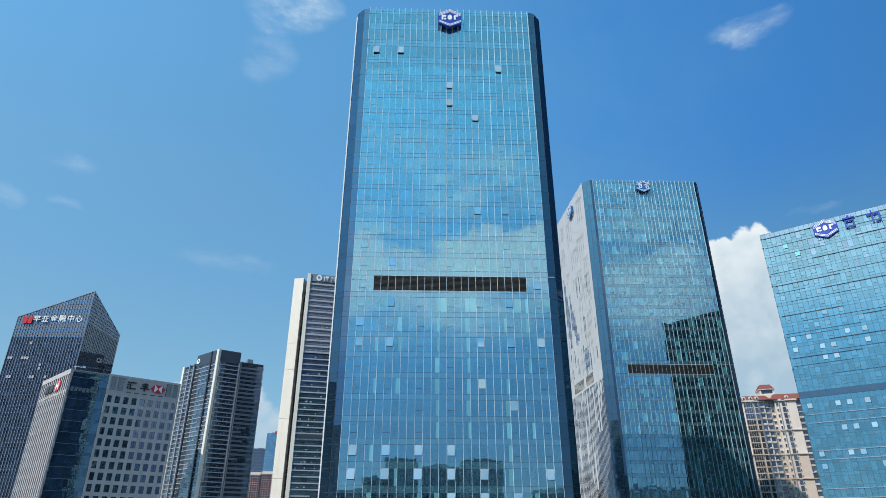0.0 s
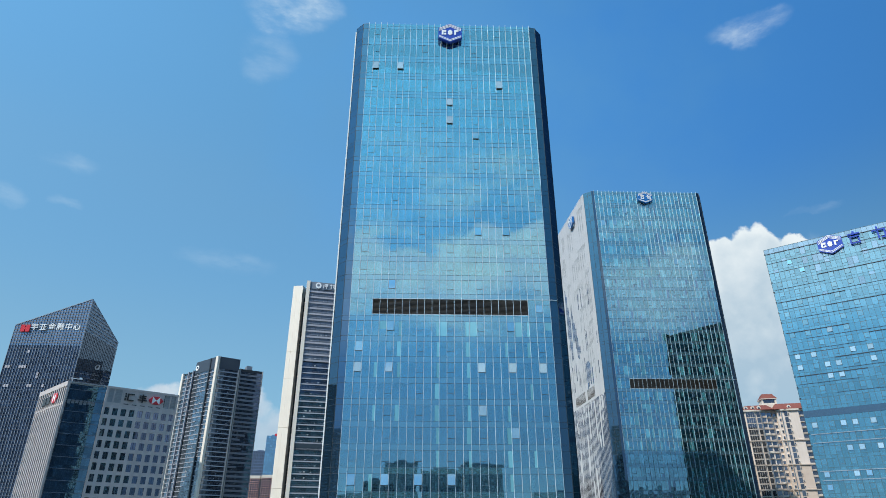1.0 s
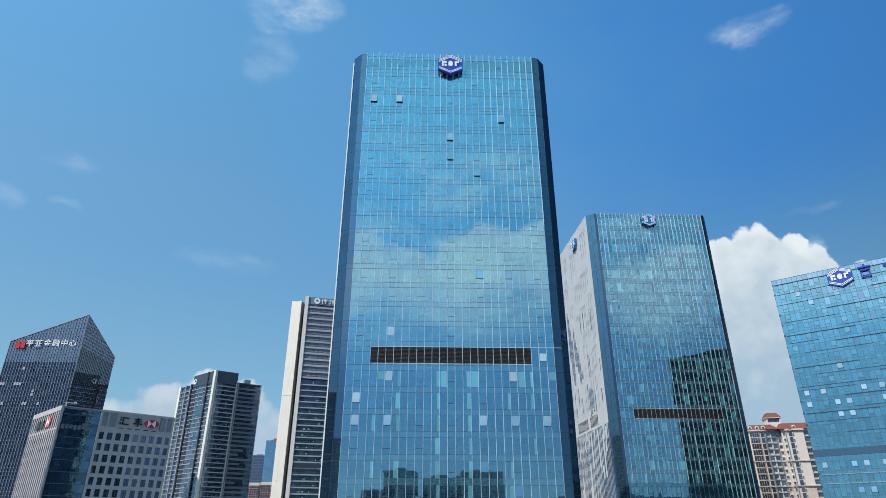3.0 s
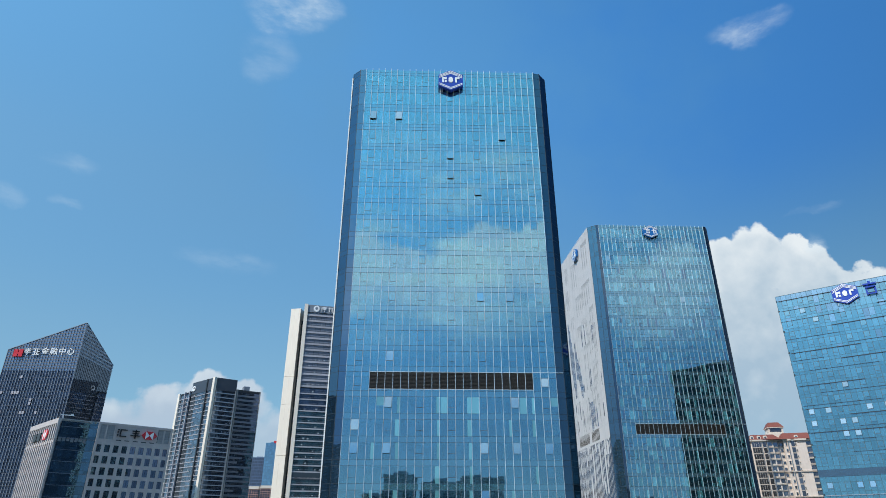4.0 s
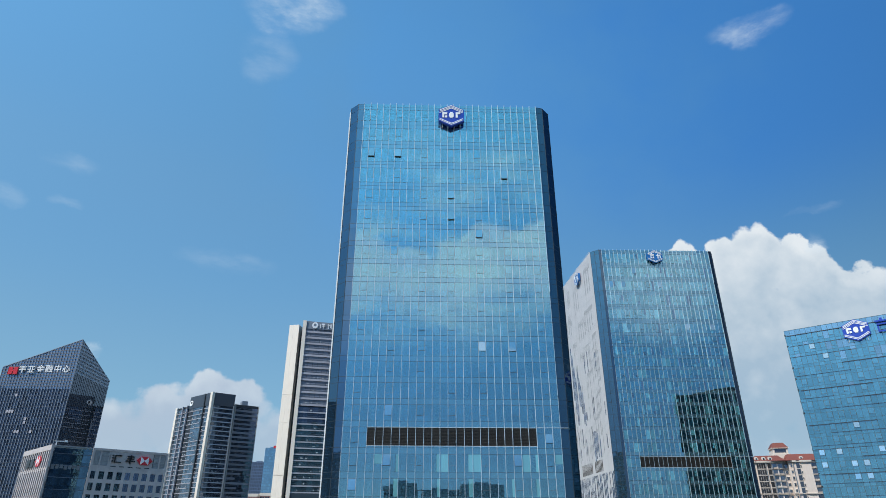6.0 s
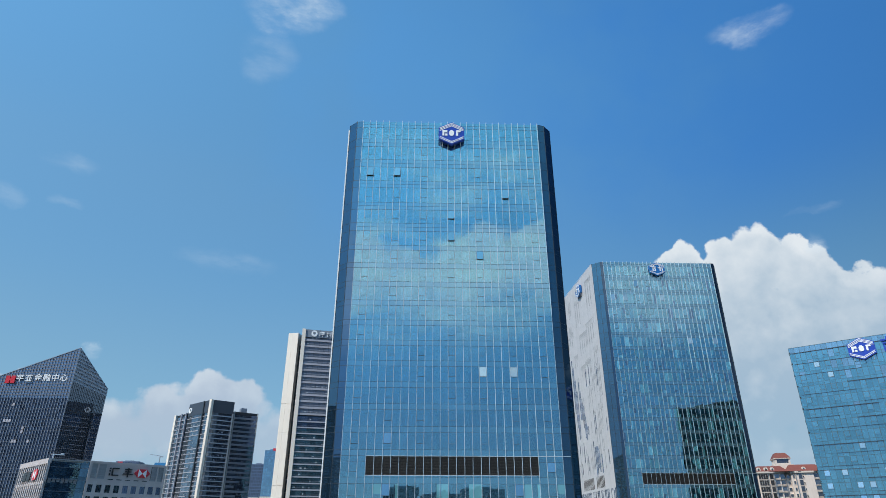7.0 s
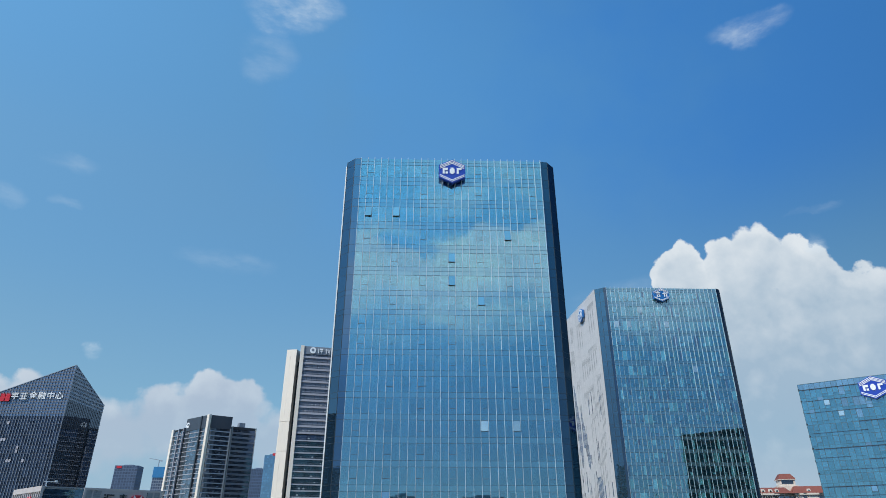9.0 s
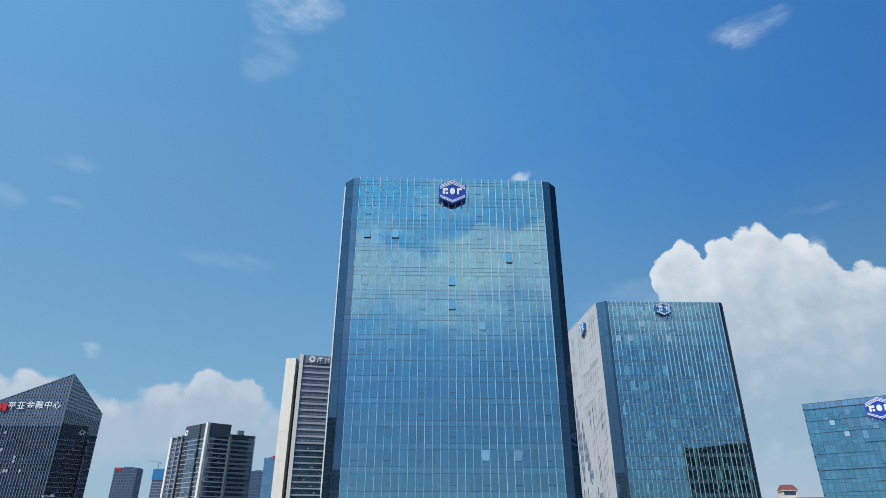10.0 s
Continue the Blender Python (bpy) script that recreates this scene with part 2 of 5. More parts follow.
DULL = glazing("glass_over_slate_blind", (0.50, 0.68, 0.78), 0.50, (0, 0, 0), spread=0.4, body=(0.05, 0.10, 0.14))
# Sash and pale pane glass: mirrored cloud brightness is partly put into the colour.
SKYBRIGHT = glazing("sky_bright_glass", (0.80, 0.98, 1.0), 0.64, (0, 0, 0), spread=0.3, body=(0.16, 0.30, 0.35))
SASH = glazing("open_sash_glass", (0.76, 0.97, 0.99), 0.64, (0, 0, 0), spread=0.25, body=(0.07, 0.16, 0.20))
TEAL = glazing("teal_blue_glass", (0.70, 1.0, 0.95), 0.66, (0, 0, 0), spread=0.25, wave=0.0006, body=(0.045, 0.20, 0.24))
DEEP = glazing("deep_blue_glass", (0.62, 0.97, 0.95), 0.55, (0.56, 0.78, 0.82), spread=0.26)
DEEP_SPANDREL = glazing("deep_blue_spandrel_glass", (0.50, 0.80, 0.84), 0.52, (0, 0, 0), spread=0.2, body=(0.08, 0.17, 0.21))
DARKGLASS = glazing("grey_office_glass", (0.46, 0.525, 0.595), 0.42, (0, 0, 0), spread=0.45, body=(0.044, 0.056, 0.074))
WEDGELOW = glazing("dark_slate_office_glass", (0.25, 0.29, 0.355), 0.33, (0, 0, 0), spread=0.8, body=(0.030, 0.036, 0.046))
WEDGESKY = glazing("sky_pale_screen_glass", (0.60, 0.70, 0.78), 0.55, (0, 0, 0), spread=0.3, body=(0.10, 0.13, 0.17))
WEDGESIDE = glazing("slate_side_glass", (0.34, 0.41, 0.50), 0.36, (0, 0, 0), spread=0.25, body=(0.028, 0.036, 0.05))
FARWIN = glazing("slate_blue_window_glass", (0.48, 0.58, 0.68), 0.42, (0, 0, 0), spread=0.6, body=(0.06, 0.08, 0.11))
BLACKGLASS = glazing("near_black_glass", (0.30, 0.36, 0.44), 0.28, (0, 0, 0), spread=0.4, body=(0.012, 0.014, 0.018))
FIN = solid("silver_aluminium_fin", (0.58, 0.70, 0.78), 0.38, 0.25, 0.1, pieces=0.15)
DULLFIN = solid("dull_silver_fin", (0.38, 0.47, 0.54), 0.4, 0.25, 0.1, pieces=0.2)
MULLION = solid("grey_mullion_cap", (0.44, 0.55, 0.63), 0.4, 0.25, 0.1, pieces=0.15)
SASHBAR = solid("blue_grey_sash_bar", (0.15, 0.22, 0.27), 0.45, 0.3)
LOUVREGLASS = glazing("slate_louvre_glass", (0.46, 0.64, 0.70), 0.48, (0, 0, 0), spread=0.25, body=(0.06, 0.09, 0.10))
OFFICE = glazing("blue_grey_window_glass", (0.36, 0.44, 0.55), 0.36, (0, 0, 0), spread=0.6, body=(0.040, 0.050, 0.069))
LINKGLASS = glazing("dark_link_glass", (0.36, 0.50, 0.62), 0.40, (0, 0, 0), spread=0.6, body=(0.028, 0.055, 0.078))
LINKBRIGHT = glazing("mirror_bright_link_glass", (0.38, 0.54, 0.60), 0.42, (0, 0, 0), spread=0.5, body=(0.03, 0.08, 0.11))
# Shade of walls turned from the sun is put into these two dark glasses.
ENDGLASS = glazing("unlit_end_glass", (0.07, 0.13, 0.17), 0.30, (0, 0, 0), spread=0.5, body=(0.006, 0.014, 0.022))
ENDTEAL = glazing("shaded_teal_end_glass", (0.075, 0.135, 0.165), 0.34, (0, 0, 0), spread=0.7, body=(0.008, 0.024, 0.034))
SWEEPGLASS = glazing("pale_lilac_slot_glass", (0.34, 0.41, 0.52), 0.45, (0, 0, 0), spread=0.6, body=(0.08, 0.10, 0.14))
SIDEGLASS = glazing("grey_slot_glass", (0.24, 0.30, 0.39), 0.42, (0, 0, 0), spread=0.5, body=(0.035, 0.05, 0.075))
# Seam grey that also holds the shade beside each rib.
SEAMGREY = solid("rib_shade_seam", (0.40, 0.41, 0.42), 0.5, 0.0, 0.08, pieces=0.15)
# Shadow of the shallow slots, painted as a panel colour.
SLOTGREY = solid("slot_shadow_grey", (0.20, 0.205, 0.22), 0.5, 0.0, 0.08, pieces=0.15)
# Trim in shade: its brown tone is put into the colour, with rain streaks.
SHADE_BROWN = solid("shade_brown_sill", (0.50, 0.42, 0.365), 0.8, 0.0, 0.25, streak=0.15, pieces=0.3)
BAYFRAME = solid("brown_grey_bay_frame", (0.50, 0.45, 0.42), 0.6, 0.0, 0.2, pieces=0.2)
JOINT = solid("slate_joint", (0.055, 0.12, 0.175), 0.5, 0.2)
APTGLASS = glazing("dusty_window_glass", (0.48, 0.53, 0.58), 0.32, (0, 0, 0), spread=0.7, body=(0.06, 0.062, 0.068))
TEALJOINT = solid("teal_grey_joint", (0.06, 0.13, 0.165), 0.5, 0.2)
GASKET = solid("dark_gasket", (0.035, 0.05, 0.065), 0.5, 0.2)
WHITE = solid("white_metal_panel", (0.56, 0.545, 0.55), 0.42, 0.0, 0.05, streak=0.05, pieces=0.10)
BRIGHT = solid("bright_white_trim", (0.88, 0.88, 0.87), 0.4, 0.0, 0.04, streak=0.03)
SIDE_LOUVRE = solid("dark_bronze_side_louvre", (0.040, 0.034, 0.028), 0.9, 0.0, 0.2, pieces=0.3, spec=0.1)
RECESS = solid("dark_backing_sheet", (0.05, 0.08, 0.12), 0.6, 0.0, 0.3, pieces=0.3, spec=0.15)
SLATE = solid("slate_blue_panel", (0.185, 0.205, 0.25), 0.35, 0.2, 0.12, pieces=0.25)
DIM = solid("dim_slate_band", (0.125, 0.14, 0.175), 0.55, 0.1, 0.15, streak=0.05, pieces=0.2)
CREAM = solid("cream_cladding", (0.82, 0.75, 0.66), 0.55, 0.0, 0.06, streak=0.06, pieces=0.05)
STONE = solid("grey_granite", (0.51, 0.465, 0.46), 0.62, 0.0, 0.22, scale=2.0, streak=0.10, bump=0.2, pieces=0.10)
ROOFGREY = solid("roof_concrete", (0.30, 0.30, 0.29), 0.85, 0.0, 0.25, bump=0.4)
LOUVRE = solid("bronze_louvre", (0.070, 0.060, 0.048), 0.45, 0.3, 0.2, pieces=0.3)
INSIDE = solid("office_inside", (0.16, 0.18, 0.19), 0.8, pieces=0.5)
COLUMN = solid("white_column", (0.72, 0.76, 0.76), 0.7, pieces=0.1)
SLAB = solid("ceiling_slab", (0.45, 0.50, 0.52), 0.8)
SIGN_BLUE = solid("royal_blue_acrylic", (0.018, 0.062, 0.42), 0.28, spec=0.6)
SIGN_BLUE_PALE = solid("sky_blue_acrylic", (0.012, 0.14, 0.42), 0.28, spec=0.6)
SIGN_WHITE = solid("white_acrylic", (0.86, 0.88, 0.90), 0.35)
SIGN_RED = solid("red_acrylic", (0.62, 0.03, 0.045), 0.35)
SIGN_DARK = solid("black_acrylic", (0.02, 0.02, 0.022), 0.35)
STEEL = solid("galvanised_steel", (0.42, 0.44, 0.46), 0.4, 0.7)
BAND = solid("grey_ledge", (0.34, 0.36, 0.38), 0.5, 0.1, 0.15, streak=0.08, pieces=0.15)
LEDGE_DARK = solid("dark_ledge", (0.035, 0.055, 0.075), 0.5, 0.2)
CHARCOAL = solid("charcoal_panel", (0.030, 0.036, 0.045), 0.35, 0.2, 0.15, pieces=0.2)
PLASTER = solid("warm_cream_render", (0.72, 0.62, 0.555), 0.8, 0.0, 0.14, streak=0.12, bump=0.2)
PLASTER_ROSE = solid("rose_beige_render", (0.62, 0.50, 0.42), 0.8, 0.0, 0.14, streak=0.12, bump=0.2)
TRIM = solid("pale_cornice", (0.66, 0.59, 0.52), 0.7, 0.0, 0.08, streak=0.1)
TILE = solid("red_clay_tiles", (0.20, 0.058, 0.042), 0.7, 0.0, 0.3, scale=1.6, bump=0.5, pieces=0.25)
WEDGEFIN = solid("pale_blue_grey_fin", (0.24, 0.285, 0.34), 0.42, 0.2, 0.12, pieces=0.15)
COOLFIN = solid("cool_grey_fin", (0.30, 0.36, 0.44), 0.45, 0.15, 0.12, pieces=0.2)
CROWN = solid("slate_crown_panel", (0.055, 0.07, 0.095), 0.4, 0.1, 0.15, pieces=0.2)
LILAC = solid("lilac_grey_ledge", (0.38, 0.38, 0.43), 0.5, 0.05, 0.15, streak=0.08, pieces=0.15)
# Far buildings: the air's haze is mixed into these colours.
FARBLUE = solid("haze_tinted_cladding", (0.10, 0.15, 0.24), 0.7, 0.0, 0.2, pieces=0.2)
FARDARK = solid("haze_tinted_window", (0.055, 0.085, 0.145), 0.4, 0.0, 0.2, pieces=0.4)
FARROSE = solid("far_rose_render", (0.46, 0.23, 0.18), 0.8, 0.0, 0.2, pieces=0.2)
FARGREY = solid("far_grey_cladding", (0.20, 0.24, 0.30), 0.6, 0.0, 0.2, pieces=0.2)
# Paler tint and body hold the distance haze.
FARGLASS = glazing("haze_paled_blue_glass", (0.55, 0.76, 0.86), 0.5, (0, 0, 0), spread=0.3, body=(0.12, 0.24, 0.32))
NETTING = solid("blue_safety_netting", (0.025, 0.20, 0.44), 0.8, 0.0, 0.3)
GROUND = solid("city_ground", (0.13, 0.14, 0.12), 0.9, 0.0, 0.5, scale=0.05)


# ---- building blocks ----
class Shape:
    """Gathers boxes and plates into one mesh."""

    def __init__(self):
        self.v, self.f = [], []

    def box(self, x0, x1, y0, y1, z0, z1, m=None):
        k = len(self.v)
        pts = [(x, y, z) for z in (z0, z1) for x, y in ((x0, y0), (x1, y0), (x1, y1), (x0, y1))]
        self.v += [tuple(m @ Vector(p)) for p in pts] if m else pts
        self.f += [(k, k + 3, k + 2, k + 1), (k + 4, k + 5, k + 6, k + 7)] + [(k + i, k + (i + 1) % 4, k + 4 + (i + 1) % 4, k + 4 + i) for i in range(4)]
        return self

    def prism(self, plan, z0, z1, z_top=None):
        """Stands a plan (anticlockwise) up from z0 to z1; z_top gives each corner its own height."""
        k, c = len(self.v), len(plan)
        self.v += [(x, y, z0) for x, y in plan] + [(x, y, z_top[i] if z_top else z1) for i, (x, y) in enumerate(plan)]
        self.f += [tuple(k + c - 1 - i for i in range(c)), tuple(k + c + i for i in range(c))]
        self.f += [(k + i, k + (i + 1) % c, k + c + (i + 1) % c, k + c + i) for i in range(c)]
        return self

    def plate(self, outline, y0, y1):
        """An outline in x and z (anticlockwise as seen from the front), from y0 (front) back to y1."""
        k, c = len(self.v), len(outline)
        self.v += [(x, y0, z) for x, z in outline] + [(x, y1, z) for x, z in outline]
        self.f += [tuple(k + i for i in range(c)), tuple(k + 2 * c - 1 - i for i in range(c))]
        self.f += [(k + c + i, k + c + (i + 1) % c, k + (i + 1) % c, k + i) for i in range(c)]
        return self

    def angle(self, x0, x1, y0, y1, y2, z0, z1, z2, m=None):
        """A level slab from y0 back to y2 with an upstand at its front edge up to z2."""
        k = len(self.v)
        profile = [(y0, z0), (y2, z0), (y2, z1), (y1, z1), (y1, z2), (y0, z2)]
        pts = [(x, y, z) for x in (x0, x1) for y, z in profile]
        self.v += [tuple(m @ Vector(p)) for p in pts] if m else pts
        self.f += [tuple(k + 5 - i for i in range(6)), tuple(k + 6 + i for i in range(6))] + [(k + i, k + (i + 1) % 6, k + 6 + (i + 1) % 6, k + 6 + i) for i in range(6)]
        return self

    def mesh(self, name, mat):
        me = bpy.data.meshes.new(name)
        me.from_pydata(self.v, [], self.f)
        me.materials.append(mat)
        me.update()
        return me


def part(name, shape, mat, parent, label="", kind="", at=None):
    me = shape.mesh(name, mat) if isinstance(shape, Shape) else shape
    ob = new(name, me)
    ob.parent = parent
    if at is not None:
        ob.matrix_basis = at
    return tagged(ob, label, kind=kind)


def thing(name, m, label, category, group="", kind=""):
    ob = new(name)
    ob.matrix_basis = m
    ob.empty_display_size = 5
    return tagged(ob, label, category, group, kind)


def facing(p0, p1):
    """The frame of a facade that runs from p0 to p1 as seen from outside: x along it, y inwards. Its length comes too."""
    d = (Vector(p1) - Vector(p0))
    return pose(p0[0], p0[1], 0, 0, 0, math.degrees(math.atan2(d.y, d.x))), d.length


def tilted(x, y, z, across, up):
    """A pane's pose at its middle, turned by small angles about the upright and the level axis."""
    return pose(x, y, z, up, 0, across)


# ---- the ground ----
def build_ground():
    s = Shape()
    s.v = [(-6000, -6000, 0), (6000, -6000, 0), (6000, 6000, 0), (-6000, 6000, 0)]
    s.f = [(0, 1, 2, 3)]
    tagged(new("ground", s.mesh("ground", GROUND)), "grey-green city ground running to the horizon", "ground", kind="structure")


build_ground()


# ---- hexagonal company signs ----
def hexagon(r, flat_y, grow=1.0):
    w, h = r * grow, flat_y * grow
    return [(-w, -h * 0.52), (0, -h), (w, -h * 0.52), (w, h * 0.52), (0, h), (-w, h * 0.52)]


def hex_sign(m, w, h, deep, face, label, letters, group):
    """A pointed six-sided sign with white chevron lines above and below plain white letter blocks."""
    sign = thing("company_sign", m, label, "sign", group)
    part("sign_box", Shape().plate(hexagon(w, h), 0.0, deep), face, sign)
    for k in range(3):
        for side in (-1, 1):
            for up in (-1, 1):
                zt = h * (0.91 - 0.12 * k) if up > 0 else -h * (0.87 - 0.12 * k)
                if up < 0 and k > 1:
                    continue
                drop = h * 0.45
                a, b = 0.0, side * w * 0.93
                pts = [(a, zt - h * 0.03), (b, zt - up * drop - h * 0.03), (b, zt - up * drop + h * 0.03), (a, zt + h * 0.03)]
                part("chevron", Shape().plate(pts if side > 0 else pts[::-1], -0.06, 0.0), SIGN_WHITE, sign, "white chevron line")
    for pieces in letters:
        s = Shape()
        for x0, x1, z0, z1 in pieces:
            s.box(x0 * w * 1.08, x1 * w * 1.08, -0.12, 0.0, z0 * h, z1 * h)
        part("letter_block", s, SIGN_WHITE, sign, "plain white letter block")
    for x in (-0.7, -0.25, 0.25, 0.7):
        braces = Shape().box(x * w - 0.06, x * w + 0.06, deep * 0.6, deep + 0.5, -h * 1.02, -h * 0.4)
        part("bracket", braces, STEEL, sign, "steel bracket")
    return sign


ROMAN = [[(-0.66, -0.52, -0.24, 0.26), (-0.52, -0.3, 0.06, 0.26), (-0.46, -0.3, -0.24, -0.06)],
         [(-0.17, 0.17, -0.16, 0.18), (-0.10, 0.10, -0.25, -0.16), (-0.10, 0.10, 0.18, 0.28)],
         [(0.32, 0.46, -0.24, 0.26), (0.46, 0.66, 0.1, 0.26)]]
BRUSH = [[(-0.62, -0.1, 0.2, 0.32), (-0.56, -0.16, 0.02, 0.12), (-0.56, -0.44, -0.32, -0.06), (-0.28, -0.16, -0.32, -0.06), (-0.44, -0.28, -0.32, -0.22), (-0.4, -0.32, 0.3, 0.44)],
         [(0.12, 0.66, 0.08, 0.2), (0.3, 0.42, -0.34, 0.36), (0.56, 0.68, -0.3, 0.1)]]


# ---- glass towers ----
def floors_of(lines, spans, top):
    """Sill heights and the depth of the spandrel over each floor."""
    return [(lines[i], lines[i + 1] if i + 1 < len(lines) else top, spans[i]) for i in range(len(lines))]


def pane_mesh(name, w, h, mat, t=0.03):
    return Shape().box(-w / 2, w / 2, 0, t, -h / 2, h / 2).mesh(name, mat)


def rim(w, h, t=0.032):
    """The thin frame round a sash that hangs from its top edge."""
    s = Shape().box(-w / 2, -w / 2 + t, -0.012, 0.05, -h, 0).box(w / 2 - t, w / 2, -0.012, 0.05, -h, 0)
    return s.box(-w / 2, w / 2, -0.012, 0.05, -h, -h + t).box(-w / 2, w / 2, -0.012, 0.05, -t, 0).mesh("sash_frame", SASHBAR)


def glass_tower(name, m, label, bays, bay, floors, top, louvre, facets, deep, opened, single, rng, sash_cols, side="glass", glass=GLASS, spandrel=SPANDREL, wobbly=0.06, skew=0.0, blinds=(), right=None, share=0.33):
    """A curtain-walled tower. Its front runs along x about the middle; facets turn the corners in two steps."""
    tower = thing(name, m, label, "tower")
    half = bays * bay / 2
    (dx1, dy1), (dx2, dy2) = facets
    (ex1, ey1), (ex2, ey2) = right or facets
    ring = [(-half, 0), (half, 0), (half + ex1, ey1), (half + ex1 + ex2, ey1 + ey2), (half + ex1 + ex2, deep), (-half - dx1 - dx2 - skew, deep), (-half - dx1 - dx2, dy1 + dy2), (-half - dx1, dy1)]
    # core, roof and floors behind the glass
    part("core", Shape().box(-half + 1, half - 1, 5.0, deep - 2.0, 0, top - 4.0), INSIDE, tower, "dark office core behind the glass")
    inner = [(x * 0.985, y + 0.5) if y < deep - 1 else (x * 0.985, y - 0.5) for x, y in ring]
    for z0, z1, span in floors:
        part("floor_slab", Shape().prism(inner, z1 - min(span, 1.1) + 0.12, z1 - 0.3), SLAB, tower)
    part("roof", Shape().prism(inner, top - 3.2, top - 2.8), ROOFGREY, tower, "sunken flat roof")
    for c in (3.5, 6.9, 11.6, 15.4, 20.1, 23.5):
        s = Shape()
        x = -half + c * bay * bays / 27
        s.prism([(x + 0.42 * math.cos(a * math.pi / 6), 1.15 + 0.42 * math.sin(a * math.pi / 6)) for a in range(12)], 0, top - 4)
        part("column", s, COLUMN, tower, "pale round column behind the glass")
    # front panes
    gap = 0.035
    rest, rest_span, shaded, dull = Shape(), Shape(), Shape(), Shape()
    shared = {}
    lz0, lz1, lb0, lb1 = louvre
    for k, (z0, z1, span) in enumerate(floors):
        if z1 < 20:
            continue
        rows = [(z0, z1 - span, False), (z1 - span, z1, True)]
        if z0 < lz1 - 1 < z1:
            rows = [(z0, z1 - 2.15, False), (z1 - 2.15, z1 - 1.12, False), (z1 - 1.12, z1, True)]
        if span > 1.5:
            rows = [(z0, z1 - span, False), (z1 - span, z1 - span / 2, True), (z1 - span / 2, z1, True)]
        for b in range(bays):
            x = -half + (b + 0.5) * bay
            for a, c, is_span in rows:
                if lb0 <= b < lb1 and a < lz1 and c > lz0:
                    if c > lz1 + 0.2:
                        a = lz1
                    elif a < lz0 - 0.2:
                        c = lz0
                    else:
                        continue
                cells = [(a, c)]
                sash = None
                if not is_span and b in sash_cols and c - a > 2.0:
                    split = a + (c - a) * 0.34
                    cells, sash = [(a, split)], (split, c)
                if not is_span and not sash and c - a > 2.0 and z0 < lz0 and b in (3, 6, 11, 15, 20, 23) and rng.random() < 0.55:
                    # part of this pane has a pale blind close behind it
                    cut = rng.choice((0.45, 0.58, 0.66))
                    for u0, u1, pile in ((0.0, cut, rest), (cut, 1.0, shaded)):
                        at = tilted(x + ((u0 + u1) / 2 - 0.5) * bay, 0, (a + c) / 2, rng.gauss(0, wobbly), rng.gauss(0, wobbly))
                        pile.box(-(u1 - u0) * bay / 2 + 0.01, (u1 - u0) * bay / 2 - 0.01, 0, 0.03, -(c - a - gap) / 2, (c - a - gap) / 2, at)
                    continue
                if not is_span and not sash and k in blinds and rng.random() < (share if side == "glass" or b not in (5, 6, 12) else 0.8):
                    low, cut = rng.choice((0.0, 0.0, 0.45)) * (c - a), rng.choice((0.5, 0.5, 1.0)) if side == "white" else 1.0
                    for u0, u1, pile in ((0.0, cut, shaded), (cut, 1.0, rest)):
                        if u1 - u0 < 0.1:
                            continue
                        at = tilted(x + ((u0 + u1) / 2 - 0.5) * bay, 0, (a + c) / 2, rng.gauss(0, wobbly), rng.gauss(0, wobbly))
                        half_w, half_h = (u1 - u0) * bay / 2 - 0.02, (c - a - gap) / 2
                        pile.box(-half_w, half_w, 0, 0.03, -half_h + (low if pile is shaded else 0), half_h, at)
                        if low and pile is shaded:
                            rest.box(-half_w, half_w, 0, 0.03, -half_h, -half_h + low, at)
                    continue
                for a1, c1 in cells:
                    w, h = bay - gap, c1 - a1 - gap
                    at = tilted(x, 0, (a1 + c1) / 2, rng.gauss(0, wobbly), rng.gauss(0, wobbly))
                    mat = spandrel if is_span else glass
                    if single[0] <= z0 < single[1]:
                        key = (round(w, 2), round(h, 2), is_span)
                        if key not in shared:
                            shared[key] = pane_mesh("spandrel_pane" if is_span else "window_pane", w, h, mat)
                        part("spandrel_pane" if is_span else "window_pane", shared[key], mat, tower, at=at)
                    else:
                        (rest_span if is_span else rest).box(-w / 2, w / 2, 0, 0.03, -h / 2, h / 2, at)
                    if side == "white" and not is_span and rng.random() < 0.5:
                        # a half-drawn blind, pale or grey behind the glass
                        pale = rng.random() < 0.5
                        u0, u1 = (-w / 2, 0) if rng.random() < 0.5 else (0, w / 2)
                        (shaded if pale else dull).box(u0, u1, -0.012, -0.004, -h / 2 * rng.choice((1, 1, 0.1)), h / 2, at)
                if sash:
                    a1, c1 = sash
                    w, h = bay - 0.1, c1 - a1 - 0.06
                    swing = opened.get((b, k), None)
                    if swing is None:
                        swing = rng.choice((0, 0, 0, 0, 0.15, 0.3))
                    at = pose(x, -0.02, c1 - 0.03, -swing, 0, rng.gauss(0, 0.05))
                    key = ("sash", round(w, 2), round(h, 2), swing > 0.5)
                    if key not in shared:
                        shared[key] = Shape().box(-w / 2, w / 2, 0, 0.04, -h, 0).mesh("opening_sash", SASH if swing > 0.5 else glass)
                    sash_ob = part("opening_sash", shared[key], None, tower, "top-hung sash, pushed open" if swing > 0.5 else "", at=at)
                    key = ("frame", round(w, 2), round(h, 2))
                    if key not in shared:
                        shared[key] = rim(w, h)
                    part("sash_frame", shared[key], None, sash_ob)
    part("window_panes", rest, glass, tower, "blue coated window panes", "stuff")
    part("shaded_panes", shaded, SHADED if side == "glass" else SHADED_DIM, tower, "panes with pale blinds drawn behind", "stuff")
    if dull.v:
        part("dull_panes", dull, DULL, tower, "panes with dark blinds drawn behind", "stuff")
